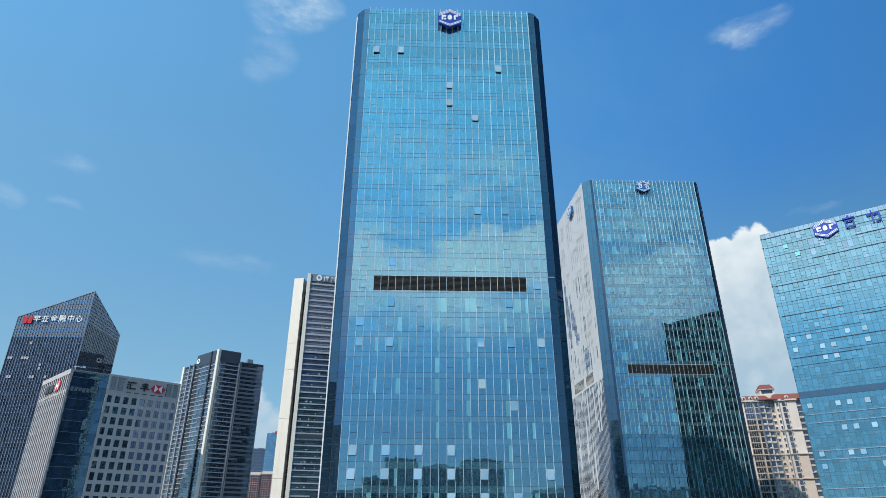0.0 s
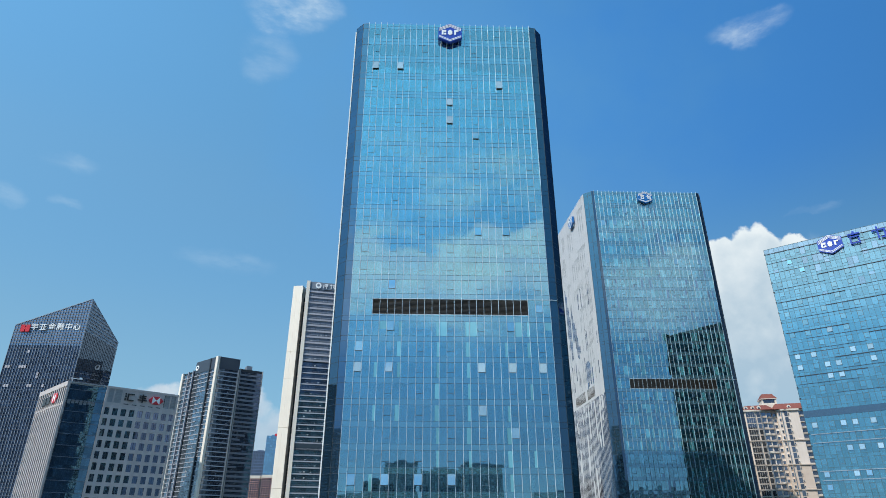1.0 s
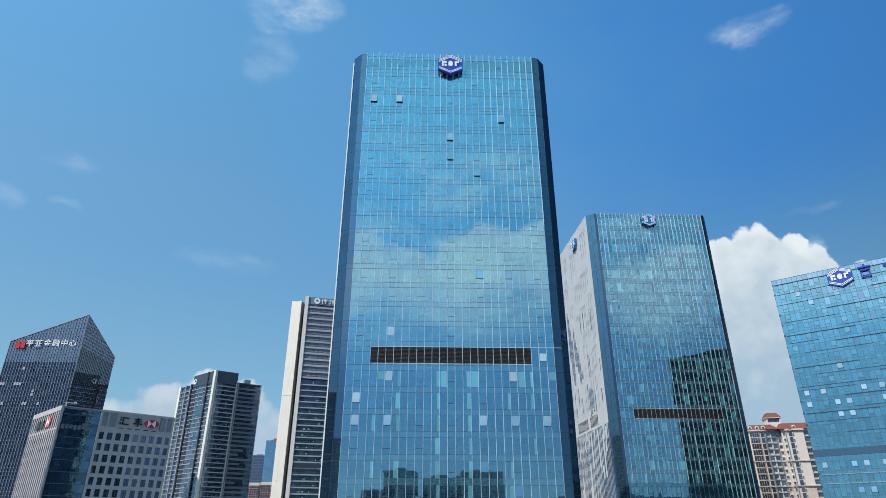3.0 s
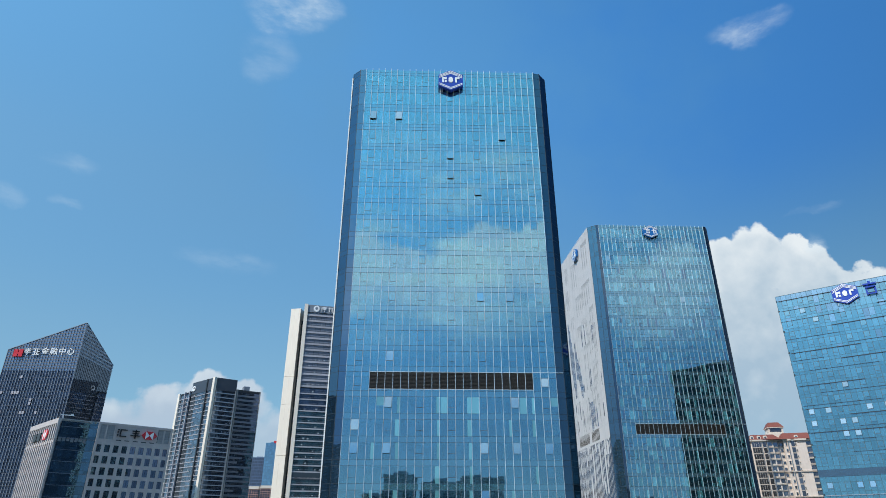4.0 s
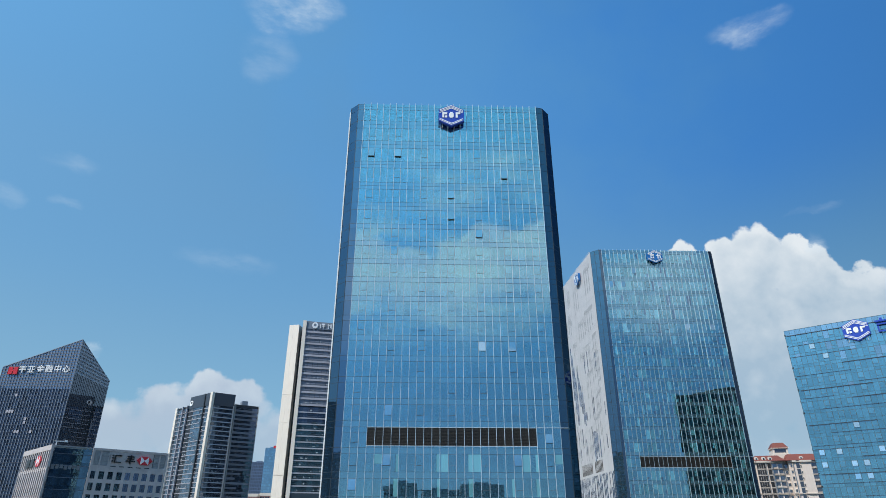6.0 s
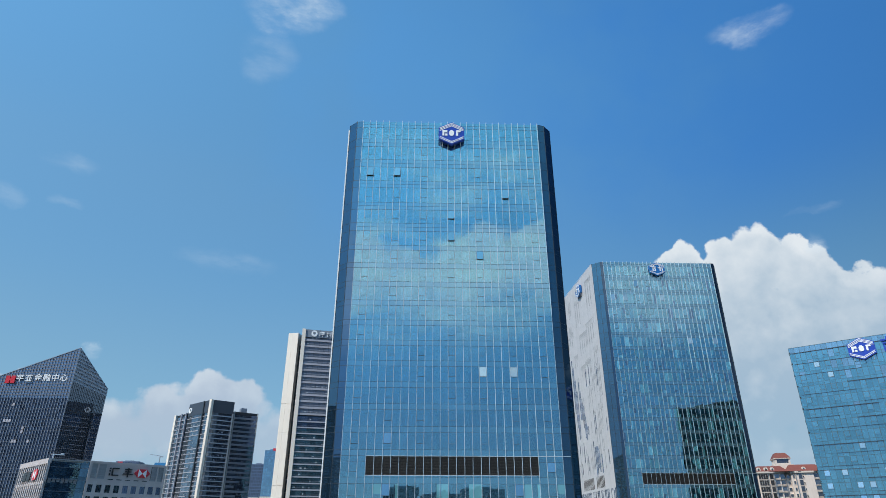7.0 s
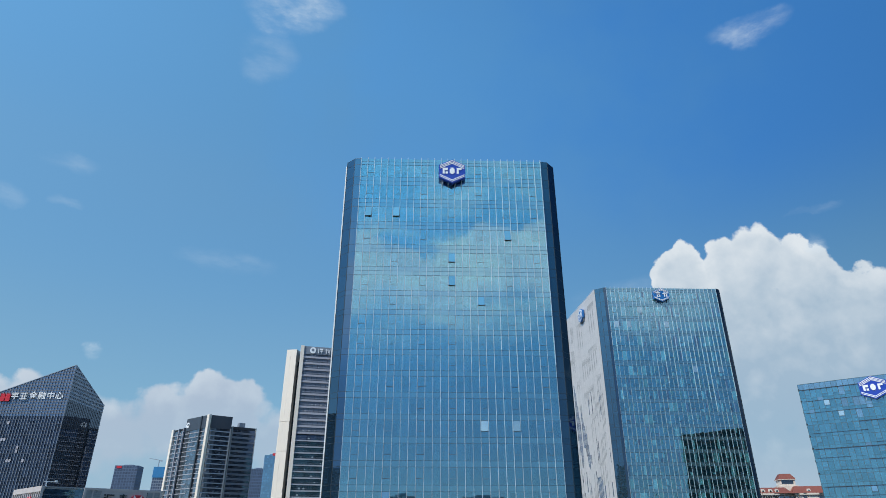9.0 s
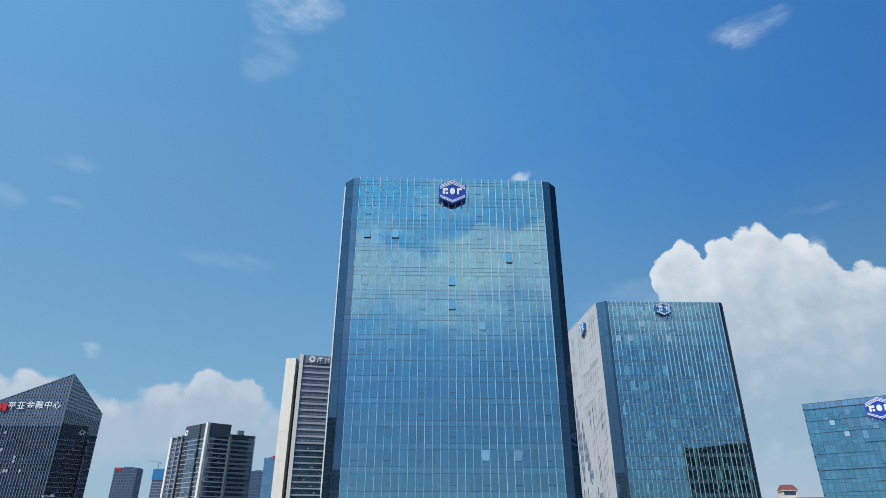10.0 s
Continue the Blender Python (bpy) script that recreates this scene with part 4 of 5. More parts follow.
# ---- the wedge-roofed glass tower ----
def wedge_tower():
    m = pose(-199.8, 246.2, 0, 0, 0, -2.0)
    tower = thing("wedge_tower", m, "grey-blue glass tower with a slanted wedge roof", "tower")
    left, deep = -41.3, 41.5
    peak, lo_left, lo_back = E0 + 137.1, E0 + 120.4, E0 + 122.0
    part("body", Shape().prism([(left + 0.3, 0.3), (-0.3, 0.3), (-0.3, deep - 0.3), (left + 0.3, deep - 0.3)], 0, 0, [lo_left - 0.5, peak - 0.6, lo_back - 0.6, lo_left - 12]), DARKGLASS, tower, "dark glass body")
    g = random.Random(5)
    roof_f = lambda x: peak + (lo_left - peak) * x / left
    screen = E0 + 108.0                             # open-looking screen over the office floors; bright sky is put into its paler panes
    panes, pale = Shape(), Shape()
    bay, pitch = -left / 26, 4.0
    for c in range(26):
        x0 = left + c * bay
        z = E0 - 4
        while z < roof_f(x0 + bay) - 0.2:
            e = z + pitch
            if e > roof_f(x0):
                # the last pane is cut along the slanted roof edge
                pale.prism([(x0 + 0.03, 0.1), (x0 + bay - 0.03, 0.1), (x0 + bay - 0.03, 0.14), (x0 + 0.03, 0.14)], z, z, [max(z + 0.01, roof_f(u) - 0.05) for u in (x0, x0 + bay, x0 + bay, x0)])
                break
            for a, b in ((z, z + 1.1), (z + 1.1, e)):
                if b - a > 0.3:
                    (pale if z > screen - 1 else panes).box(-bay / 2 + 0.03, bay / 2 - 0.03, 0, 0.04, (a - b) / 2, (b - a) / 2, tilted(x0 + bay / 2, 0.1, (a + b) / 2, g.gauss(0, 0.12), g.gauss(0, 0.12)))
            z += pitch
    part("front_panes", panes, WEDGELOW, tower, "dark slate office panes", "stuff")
    part("screen_panes", pale, WEDGESKY, tower, "roof screen panes with the sky's brightness in their tint", "stuff")
    for c in range(27):
        x = left + c * bay
        part("facade_fin", Shape().prism([(x - 0.13, -0.24), (x + 0.13, -0.24), (x + 0.13, 0.08), (x - 0.13, 0.08)], E0 - 4, 0, [roof_f(u) for u in (x - 0.13, x + 0.13, x + 0.13, x - 0.13)]), WEDGEFIN, tower, "pale grey upright fin")
    z = E0
    while z < peak:
        # level bars stop at the slanted roof edge
        reach = left if z < lo_left else left * (peak - z) / (peak - lo_left)
        thick = 0.32 if z > screen else 0.05
        part("level_bar", Shape().box(reach, 0, -0.06, 0.1, z - thick, z + thick), DIM, tower, "grey level bar")
        z += 2.0 if z < screen else 1.6
    roof_s = lambda y: peak + (lo_back - peak) * y / deep
    panes = Shape()
    cols = 22
    w = deep / cols
    f, _ = facing((0, 0), (0, deep))
    for c in range(cols):
        z = E0 - 4
        while z < roof_s(c * w) - 0.2:
            e = z + pitch
            if e > roof_s((c + 1) * w):
                y0, y1 = c * w + 0.03, (c + 1) * w - 0.03
                panes.prism([(-0.05, y0), (-0.05, y1), (-0.09, y1), (-0.09, y0)], z, z, [max(z + 0.01, roof_s(u) - 0.05) for u in (y0, y1, y1, y0)])
                break
            for a, b in ((z, z + 1.1), (z + 1.1, e)):
                if b - a > 0.3:
                    panes.box(-w / 2 + 0.03, w / 2 - 0.03, 0, 0.04, (a - b) / 2, (b - a) / 2, f @ tilted((c + 0.5) * w, 0.05, (a + b) / 2, g.gauss(0, 0.05), g.gauss(0, 0.05)))
            z += pitch
        part("facade_fin", Shape().box(c * w - 0.05, c * w + 0.05, -0.08, 0.06, E0 - 4, roof_s(c * w), f), CHARCOAL, tower, "dark upright fin")
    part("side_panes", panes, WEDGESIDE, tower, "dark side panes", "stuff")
    z = E0
    while z < peak:
        reach = deep if z < lo_back else deep * (peak - z) / (peak - lo_back)
        thick = 0.5 if z > E0 + 117 else 0.06
        part("level_bar", Shape().box(0, reach, -0.10 if thick > 0.1 else -0.06, 0.05, z - thick, z + thick, f), COOLFIN if thick > 0.1 else CHARCOAL, tower, "grey level bar")
        z += 2.0
    slope = math.degrees(math.atan2(peak - lo_left, -left))
    part("roof_coping", Shape().box(-math.hypot(left, peak - lo_left), 0, -0.32, 0.5, -0.25, 0.12, pose(0, 0, peak, 0, -slope, 0)), COOLFIN, tower, "slanted grey roof coping")
    slope = math.degrees(math.atan2(peak - lo_back, deep))
    part("roof_coping", Shape().box(0, math.hypot(deep, peak - lo_back), -0.14, 0.5, -0.25, 0.12, f @ pose(0, 0, peak, 0, slope, 0)), COOLFIN, tower, "slanted grey roof coping")
    sashes = [(-39.4, 95.0), (-37.9, 95.0), (-31.6, 95.0), (-30.1, 95.0), (-28.6, 95.0), (-20.4, 91.0), (-20.4, 89.0), (-44.0, 83.5), (-37.0, 84.0), (-35.5, 84.0), (-24.0, 84.0), (-22.5, 84.0), (-15.6, 84.0), (-29.0, 104.0)]
    # solid pale colour in place of glass holds the glare of mirrored sky
    for x, z in sashes:
        if x > left:
            part("opening_sash", Shape().box(-0.6, 0.6, -0.04, 0.02, -1.6, 0, pose(x, -0.32, E0 + z + 1, -2.5, 0, 0)), LILAC, tower, "sash tilted open, its sky glare painted as pale grey")
    sign = thing("roof_sign_emblem", m @ pose(-34.6, -0.75, E0 + 118.1), "red square emblem mounted on the glass facade", "sign")
    part("emblem_plate", Shape().box(-2.6, -0.3, -0.3, 0.2, -2.1, 2.1).box(0.3, 2.6, -0.3, 0.2, -2.1, 2.1).box(-0.3, 0.3, -0.3, 0.2, -0.5, 0.5), SIGN_RED, sign)
    part("bracket", Shape().box(-2, -1.8, 0.2, 0.5, -1, -0.8).box(1.8, 2, 0.2, 0.5, -1, -0.8), STEEL, sign)
    # two plain-stroke characters, then the readable ones
    for i, x in enumerate((-29.4, -24.5)):
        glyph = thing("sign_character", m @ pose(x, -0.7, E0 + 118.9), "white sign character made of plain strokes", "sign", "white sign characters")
        strokes = [(-1.9, 1.9, 1.3, 1.65), (-1.6, 1.6, 0.45, 0.8), (-2.0, 2.0, -0.5, -0.1), (-0.22, 0.22, -1.9, 2.0), (-1.3, -0.9, 0.8, 1.9), (0.9, 1.3, 0.8, 1.9)] if i == 0 else [(-1.9, 1.9, 1.4, 1.8), (-1.9, 1.9, -1.8, -1.4), (-0.8, -0.4, -1.4, 1.4), (0.4, 0.8, -1.4, 1.4), (-1.9, -0.8, -0.2, 0.2), (0.8, 1.9, -0.2, 0.2)]
        for a, b, c, d in strokes:
            part("stroke", Shape().box(a, b, -0.3, 0.1, c, d), SIGN_WHITE, glyph)
        part("bracket", Shape().box(-0.1, 0.1, 0.1, 0.45, -0.6, -0.4), STEEL, glyph, "steel bracket")
    for ch, x in zip("金融中心", (-19.6, -14.7, -9.8, -5.0)):
        text = bpy.data.curves.new("sign_character", "FONT")
        text.body, text.size, text.extrude, text.align_x, text.align_y = ch, 4.5, 0.12, "CENTER", "CENTER"
        text.offset = 0.05
        text.materials.append(SIGN_WHITE)
        draft = new("draft", text)
        bpy.context.view_layer.update()
        ob = new("sign_character", bpy.data.meshes.new_from_object(draft.evaluated_get(bpy.context.evaluated_depsgraph_get())))
        bpy.data.objects.remove(draft)
        ob.matrix_basis = m @ pose(x, -0.32, E0 + 119.1, 90, 0, 0)
        tagged(ob, "white raised sign character on the glass facade", "sign", "white sign characters")


wedge_tower()


# ---- the granite bank building ----
def bank_building():
    corner, right, far = (-147.2, 145.2), (-111.5, 171.2), (-171.3, 170.2)
    m, length = facing(corner, right)
    house = thing("bank_building", m, "grey granite bank building with square windows and a glazed corner", "office building")
    top, pitch = E0 + 64.4, 4.42
    inv = m.inverted()
    fin_frame, fin_length = facing((inv @ Vector((*far, 0)))[:2], (0, 0))
    back = (inv @ Vector((*far, 0)))[:2]
    part("body", Shape().prism([(0.9, 0.8), (length - 0.6, 0.8), (length - 0.6 + back[0] * 0.3, 30), (back[0] + 0.8, back[1])], 0, top - 1.0), CHARCOAL, house, "dark body")
    s0 = 14.2                                       # the granite front starts here
    wide = length - s0
    cols = 9
    w = wide / cols
    rows = []
    z = E0 + 55.5
    while z > E0 - 4:
        rows.append(z)
        z -= pitch
    # piers, bands and windows
    g = random.Random(2)
    for c in range(cols + 1):
        x = s0 + c * w
        lo, hi = (x, x + 0.9) if c == 0 else (x - 0.9, x) if c == cols else (x - 0.66, x + 0.66)
        part("pier", Shape().box(lo, hi, -0.1 if c in (0, cols) else 0.0, 0.6, E0 - 8, top - (0 if c in (0, cols) else 7.4)), STONE, house, "granite pier")
    for z in rows:
        part("stone_band", Shape().box(s0, length, 0.02, 0.6, z, z + 1.5), STONE, house, "granite band")
    frame_mesh = Shape().box(-w / 2 + 0.66, -w / 2 + 0.74, 0.12, 0.24, -2.92, 0).box(w / 2 - 0.74, w / 2 - 0.66, 0.12, 0.24, -2.92, 0).box(-0.04, 0.04, 0.12, 0.24, -2.92, 0).mesh("window_frame", GASKET)
    pane = Shape().box(-w / 2 + 0.64, w / 2 - 0.64, 0.24, 0.28, -2.92, 0).mesh("window_pane", OFFICE)
    for z in rows:
        for c in range(cols):
            at = pose(s0 + (c + 0.5) * w, 0, z, 0, 0, g.gauss(0, 0.15))
            part("window_frame", frame_mesh, None, part("window_pane", pane, None, house, at=at))
    # the blank attic with its sign panel and side grilles
    part("attic_panel", Shape().box(s0 + 2 * w, s0 + 7.2 * w, 0.0, 0.5, top - 6.6, top - 0.9), STONE, house, "flat granite sign panel")
    part("attic_coping", Shape().box(s0, length, -0.15, 0.6, top - 0.9, top), STONE, house, "granite coping")
    part("attic_band", Shape().box(s0, length, -0.02, 0.6, top - 7.6, top - 6.6), STONE, house, "granite band")
    for c in (0, 1, 7.2, 8):
        s = Shape()
        x0, x1 = s0 + c * w + (0.9 if c == 0 else 0.3), s0 + (c + 1) * w - 0.3 if c != 7.2 else s0 + 8 * w - 0.3
        if c == 8:
            x1 = length - 0.9
        s.box(x0, x1, 0.3, 0.36, top - 6.6, top - 0.9)
        for q in range(8):
            s.box(x0, x1, 0.14, 0.3, top - 6.4 + q * 0.68, top - 6.2 + q * 0.68)
        part("attic_grille", s, BAND, house, "grey louvred grille")
        part("attic_pier", Shape().box(x1, x1 + 0.6, 0.0, 0.5, top - 6.6, top - 0.9), STONE, house)
    for q in range(5):
        part("attic_vent", Shape().box(s0 + (2.3 + q) * w, s0 + (2.9 + q) * w, -0.03, 0.2, top - 6.9, top - 6.55), CHARCOAL, house, "dark vent slot")
    # the glazed link between the finned end and the granite front
    link, dark = Shape(), Shape()
    z = E0 - 5
    while z < top - 1:
        e = min(z + pitch, top - 0.4)
        for c in range(9):
            a, b = 0.6 + c * 1.5, 0.6 + (c + 1) * 1.5
            # right-hand columns: the bright reflection is put into a lighter glass
            tgt = dark if c < 7 else link
            for lo, hi in ((z, z + 1.3), (z + 1.3, e)):
                if hi - lo > 0.3:
                    tgt.box(-0.73, 0.73, 0, 0.04, (lo - hi) / 2 + 0.03, (hi - lo) / 2 - 0.03, tilted((a + b) / 2, 0.55 - 0.04 * (c > 6), (lo + hi) / 2, g.gauss(0, 0.2) - (6 if c > 6 else 0), g.gauss(0, 0.2)))
        part("link_ledge", Shape().box(0.6, s0, 0.35, 0.6, z - 0.09, z + 0.09), SLATE, house, "dark ledge")
        z += pitch
    for c in range(7):
        part("link_blind", Shape().box(0.75 + c * 1.5, 1.9 + c * 1.5, 0.49, 0.53, top - 9.0 + 0.2 * (c % 3), top - 7.2), SLOTGREY, house, "grey panel just in front of the link glass")
    part("link_panes", dark, LINKGLASS, house, "dark blue glass panes", "stuff")
    part("corner_panes", link, LINKBRIGHT, house, "link panes brightened by a painted reflection", "stuff")
    part("link_coping", Shape().box(0.4, s0, 0.3, 0.8, top - 0.5, top - 0.1), BAND, house, "grey coping")
    # the sunlit end with deep upright fins
    fins = 14
    fw = fin_length / fins
    for c in range(fins + 1):
        x = c * fw
        part("stone_fin", Shape().box(max(0, x - 0.42), min(fin_length, x + 0.42), -0.7, 0.3, E0 - 8, top - 2.0, fin_frame), STONE, house, "pale granite fin")
    part("end_glass", Shape().box(0, fin_length, 0.2, 0.4, E0 - 8, top - 1.0, fin_frame), BLACKGLASS, house, "dark glass behind the fins")
    z = E0 - 4
    while z < top - 8:
        part("end_band", Shape().box(0, fin_length, -0.25, 0.3, z, z + 1.6, fin_frame), STONE, house, "granite band between fins")
        z += pitch
    part("end_coping", Shape().box(0, fin_length, -0.8, 0.5, top - 2.0, top, fin_frame).box(0, fin_length, -0.5, 0.3, top - 9.4, top - 8.4, fin_frame), STONE, house, "granite coping")
    part("roof", Shape().prism([(0.5, 0.5), (length - 0.5, 0.5), (length - 0.5 + back[0] * 0.3, 30), (back[0] + 0.6, back[1])], top - 1.0, top - 0.6), ROOFGREY, house, "flat roof")
    # signs
    for i, x in enumerate((s0 + 2.85 * w, s0 + 4.45 * w)):
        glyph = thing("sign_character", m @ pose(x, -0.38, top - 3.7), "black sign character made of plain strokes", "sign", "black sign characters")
        strokes = [(-1.9, -1.3, 1.0, 1.5), (-1.9, -1.3, 0.0, 0.5), (-1.9, -1.4, -1.5, -0.6), (-0.9, 1.8, 1.1, 1.5), (-0.9, -0.45, -1.5, 1.1), (-0.9, 1.8, -1.5, -1.1)] if i == 0 else [(-1.4, 1.4, 1.0, 1.35), (-1.3, 1.3, 0.1, 0.45), (-1.9, 1.9, -0.85, -0.45), (-0.22, 0.22, -1.8, 1.8)]
        for a, b, c, d in strokes:
            part("stroke", Shape().box(a, b, -0.2, 0.4, c, d), SIGN_DARK, glyph)
    emblem = thing("bank_emblem", m @ pose(s0 + 6.15 * w, -0.4, top - 3.8), "red six-sided emblem with a white hourglass", "sign", "bank emblems")
    part("emblem_plate", Shape().plate([(-3.2, 0), (-1.6, -1.7), (1.6, -1.7), (3.2, 0), (1.6, 1.7), (-1.6, 1.7)], 0.0, 0.35), SIGN_RED, emblem)
    part("hourglass", Shape().plate([(-1.6, -1.7), (0, 0), (-1.6, 1.7)], -0.06, 0.0).plate([(1.6, 1.7), (0, 0), (1.6, -1.7)], -0.06, 0.0), SIGN_WHITE, emblem, "white hourglass")
    emblem = thing("bank_emblem", m @ fin_frame @ pose(fin_length * 0.66, -1.05, top - 5.6), "red emblem on the finned end wall", "sign", "bank emblems")
    part("emblem_plate", Shape().plate([(-3.4, 0), (-1.7, -2.0), (1.7, -2.0), (3.4, 0), (1.7, 2.0), (-1.7, 2.0)], 0.0, 0.35), SIGN_RED, emblem)
    part("hourglass", Shape().plate([(-1.7, -2.0), (0, 0), (-1.7, 2.0)], -0.06, 0.0).plate([(1.7, 2.0), (0, 0), (1.7, -2.0)], -0.06, 0.0), SIGN_WHITE, emblem, "white hourglass")
    block = thing("sign_character", m @ fin_frame @ pose(fin_length * 0.38, -1.05, top - 5.8), "dark sign block on the finned end wall", "sign", "black sign characters")
    part("stroke", Shape().box(-4.6, -0.5, 0, 0.35, -1.6, 1.6).box(0.3, 4.4, 0, 0.35, -1.6, 1.6), SIGN_DARK, block)
    crane = thing("window_cleaning_crane", m @ pose(1.0, 3.0, top - 0.8), "small white roof crane for window cleaning", "crane")
    part("post", Shape().box(-0.2, 0.2, -0.2, 0.2, 0, 2.6), BRIGHT, crane)
    part("jib", Shape().box(-0.8, 3.8, -0.15, 0.15, 2.4, 2.7).box(2.6, 3.6, -0.12, 0.12, 2.7, 3.2), BRIGHT, crane)


bank_building()


# ---- the banded residential towers ----
def banded_face(house, f, length, z0, z1, pitch, g, bays, glass=BLACKGLASS, band=BAND, what="balcony", band_h=0.75, cut=0.18, out=0.55, bit=BAND):
    """Dark glazing with projecting level bands, some of them broken, and small pale blinds and units behind."""
    panes, bits = Shape(), Shape()
    w = length / bays
    z = z0
    while z < z1 - 0.5:
        e = min(z + pitch, z1)
        for c in range(bays):
            panes.box(-w / 2 + 0.04, w / 2 - 0.04, 0, 0.05, 0, e - z - 0.05, f @ tilted((c + 0.5) * w, 0.25, z, g.gauss(0, 0.12), g.gauss(0, 0.1)))
            if g.random() < 0.28:
                a = (c + g.uniform(0.1, 0.5)) * w
                bits.box(a, a + w * g.uniform(0.15, 0.45), 0.1, 0.24, z + band_h + 0.5, z + band_h + 0.5 + g.uniform(0.4, 0.8), f)
        for q in (0.42, 0.72):
            part("transom", Shape().box(0, length, 0.16, 0.26, z + (e - z) * q - 0.05, z + (e - z) * q + 0.05, f), DIM, house, "thin level transom")
        runs = [(0, length)] if g.random() > cut else [(0, length * g.uniform(0.3, 0.6)), (length * g.uniform(0.7, 0.85), length)]
        for a, b in runs:
            part(what, Shape().angle(a, b, -out, -out + 0.1, 0.22, z - 0.12, z + 0.12, z + band_h, f), band, house, "grey " + what + " band")
        z += pitch
    part("window_panes", panes, glass, house, "dark window panes", "stuff")
    part("blinds", bits, bit, house, "pale blinds and air units", "stuff")


def far_tower():
    c, r, l = (-141.6, 318.8), (-128.4, 327.2), (-162.4, 337.8)
    m, length = facing(c, r)
    inv = m.inverted()
    g = random.Random(21)
    house = thing("residential_tower", m, "dark banded residential tower with cream corner piers", "tower", "banded towers")
    top = E0 + 122.6
    lf, ll = facing((inv @ Vector((*l, 0)))[:2], (0, 0))
    back = (inv @ Vector((*l, 0)))[:2]
    part("body", Shape().prism([(0.5, 0.8), (length - 0.2, 0.8), (length - 0.2, 30), (back[0], back[1] + 0.5)], 0, top - 0.4), CHARCOAL, house, "charcoal body")
    # Right face: its shade is put into darker glass and bands.
    banded_face(house, pose(1.5, 0, 0), length - 1.5, E0 - 2, top - 8.5, 3.0, g, 6, OFFICE, COOLFIN, "balcony", 0.55, 0.0, 0.3, FARGREY)
    part("crown", Shape().box(1.6, length, -0.1, 0.9, top - 8.5, top), CROWN, house, "charcoal crown panel")
    banded_face(house, lf, ll - 1.0, E0 - 2, top - 8.5, 3.0, g, 10, FARWIN, LILAC, "balcony", 0.4, 0.4, 0.12)
    part("crown", Shape().box(0, ll, -0.1, 0.9, top - 8.5, top, lf), CROWN, house, "charcoal crown panel")
    # Dark bar proud of the wall, standing for the shade in a recess.
    part("recess", Shape().box(ll * 0.66, ll * 0.70, -0.62, 0.3, E0 - 4, top, lf), CHARCOAL, house, "dark upright bar standing for a shaded recess")
    part("corner_pier", Shape().box(ll - 2.2, ll + 0.4, -0.6, 1.2, 0, top + 0.2, lf), CREAM, house, "cream corner pier")
    disc = Shape().plate([(1.9 * math.cos(a * math.pi / 10), 1.9 * math.sin(a * math.pi / 10)) for a in range(20)], -0.1, 0.25)
    logo = thing("roof_emblem", m @ lf @ pose(2.6, -0.4, top - 4.6), "round white emblem on the charcoal crown", "sign")
    part("emblem_disc", disc, SIGN_WHITE, logo)
    part("emblem_hole", Shape().plate([(0.3 + 0.8 * math.cos(a * math.pi / 8), 0.2 + 0.8 * math.sin(a * math.pi / 8)) for a in range(16)], -0.18, -0.1), CHARCOAL, logo)
    # wings
    p0, p1 = (inv @ Vector((-128.6, 330.2, 0)))[:2], (inv @ Vector((-113.8, 338.4, 0)))[:2]
    wf, wl = facing(p0, p1)
    part("wing_body", Shape().box(0.1, wl, 0.5, 24, 0, E0 + 116.8, wf), CHARCOAL, house, "charcoal wing")
    # Right wing: darker glass and bands hold its shade too.
    banded_face(house, wf, wl, E0 - 2, E0 + 115.5, 3.0, g, 6, OFFICE, SLATE, "balcony", 1.3, 0.1, 0.12, DIM)
    part("wing_pier", Shape().box(0.0, 0.7, -0.6, 0.4, 0, E0 + 116.8, wf).box(wl - 0.4, wl, -0.6, 0.4, 0, E0 + 116.8, wf), BAND, house, "pale upright strip")
    part("gap_pier", Shape().box(length - 0.6, length + 0.2, -0.5, 0.8, 0, top - 8), BAND, house, "pale upright strip")
    part("plant_room", Shape().box(5.5, 9.5, 3, 8, E0 + 116.8, E0 + 120.2, wf), FARGREY, house, "small roof plant room")
    q0, q1 = (inv @ Vector((-175.5, 350.5, 0)))[:2], (inv @ Vector((-163.5, 338.6, 0)))[:2]
    vf, vl = facing(q0, q1)
    part("left_wing_body", Shape().box(0.1, vl, 0.5, 18, 0, E0 + 116.6, vf), CHARCOAL, house, "charcoal wing")
    banded_face(house, pose(0, 0, 0) @ vf, vl, E0 - 2, E0 + 115.5, 3.0, g, 5, FARWIN, LILAC, "balcony", 0.4, 0.1, 0.2)
    for a, b in ((-0.4, 2.2), (vl * 0.55, vl * 0.60), (vl - 0.9, vl - 0.2)):
        part("white_pier", Shape().box(a, b, -0.7, 0.4, 0, E0 + 116.9, vf), CREAM if a < 0 else LILAC, house, "pale upright pier")


far_tower()


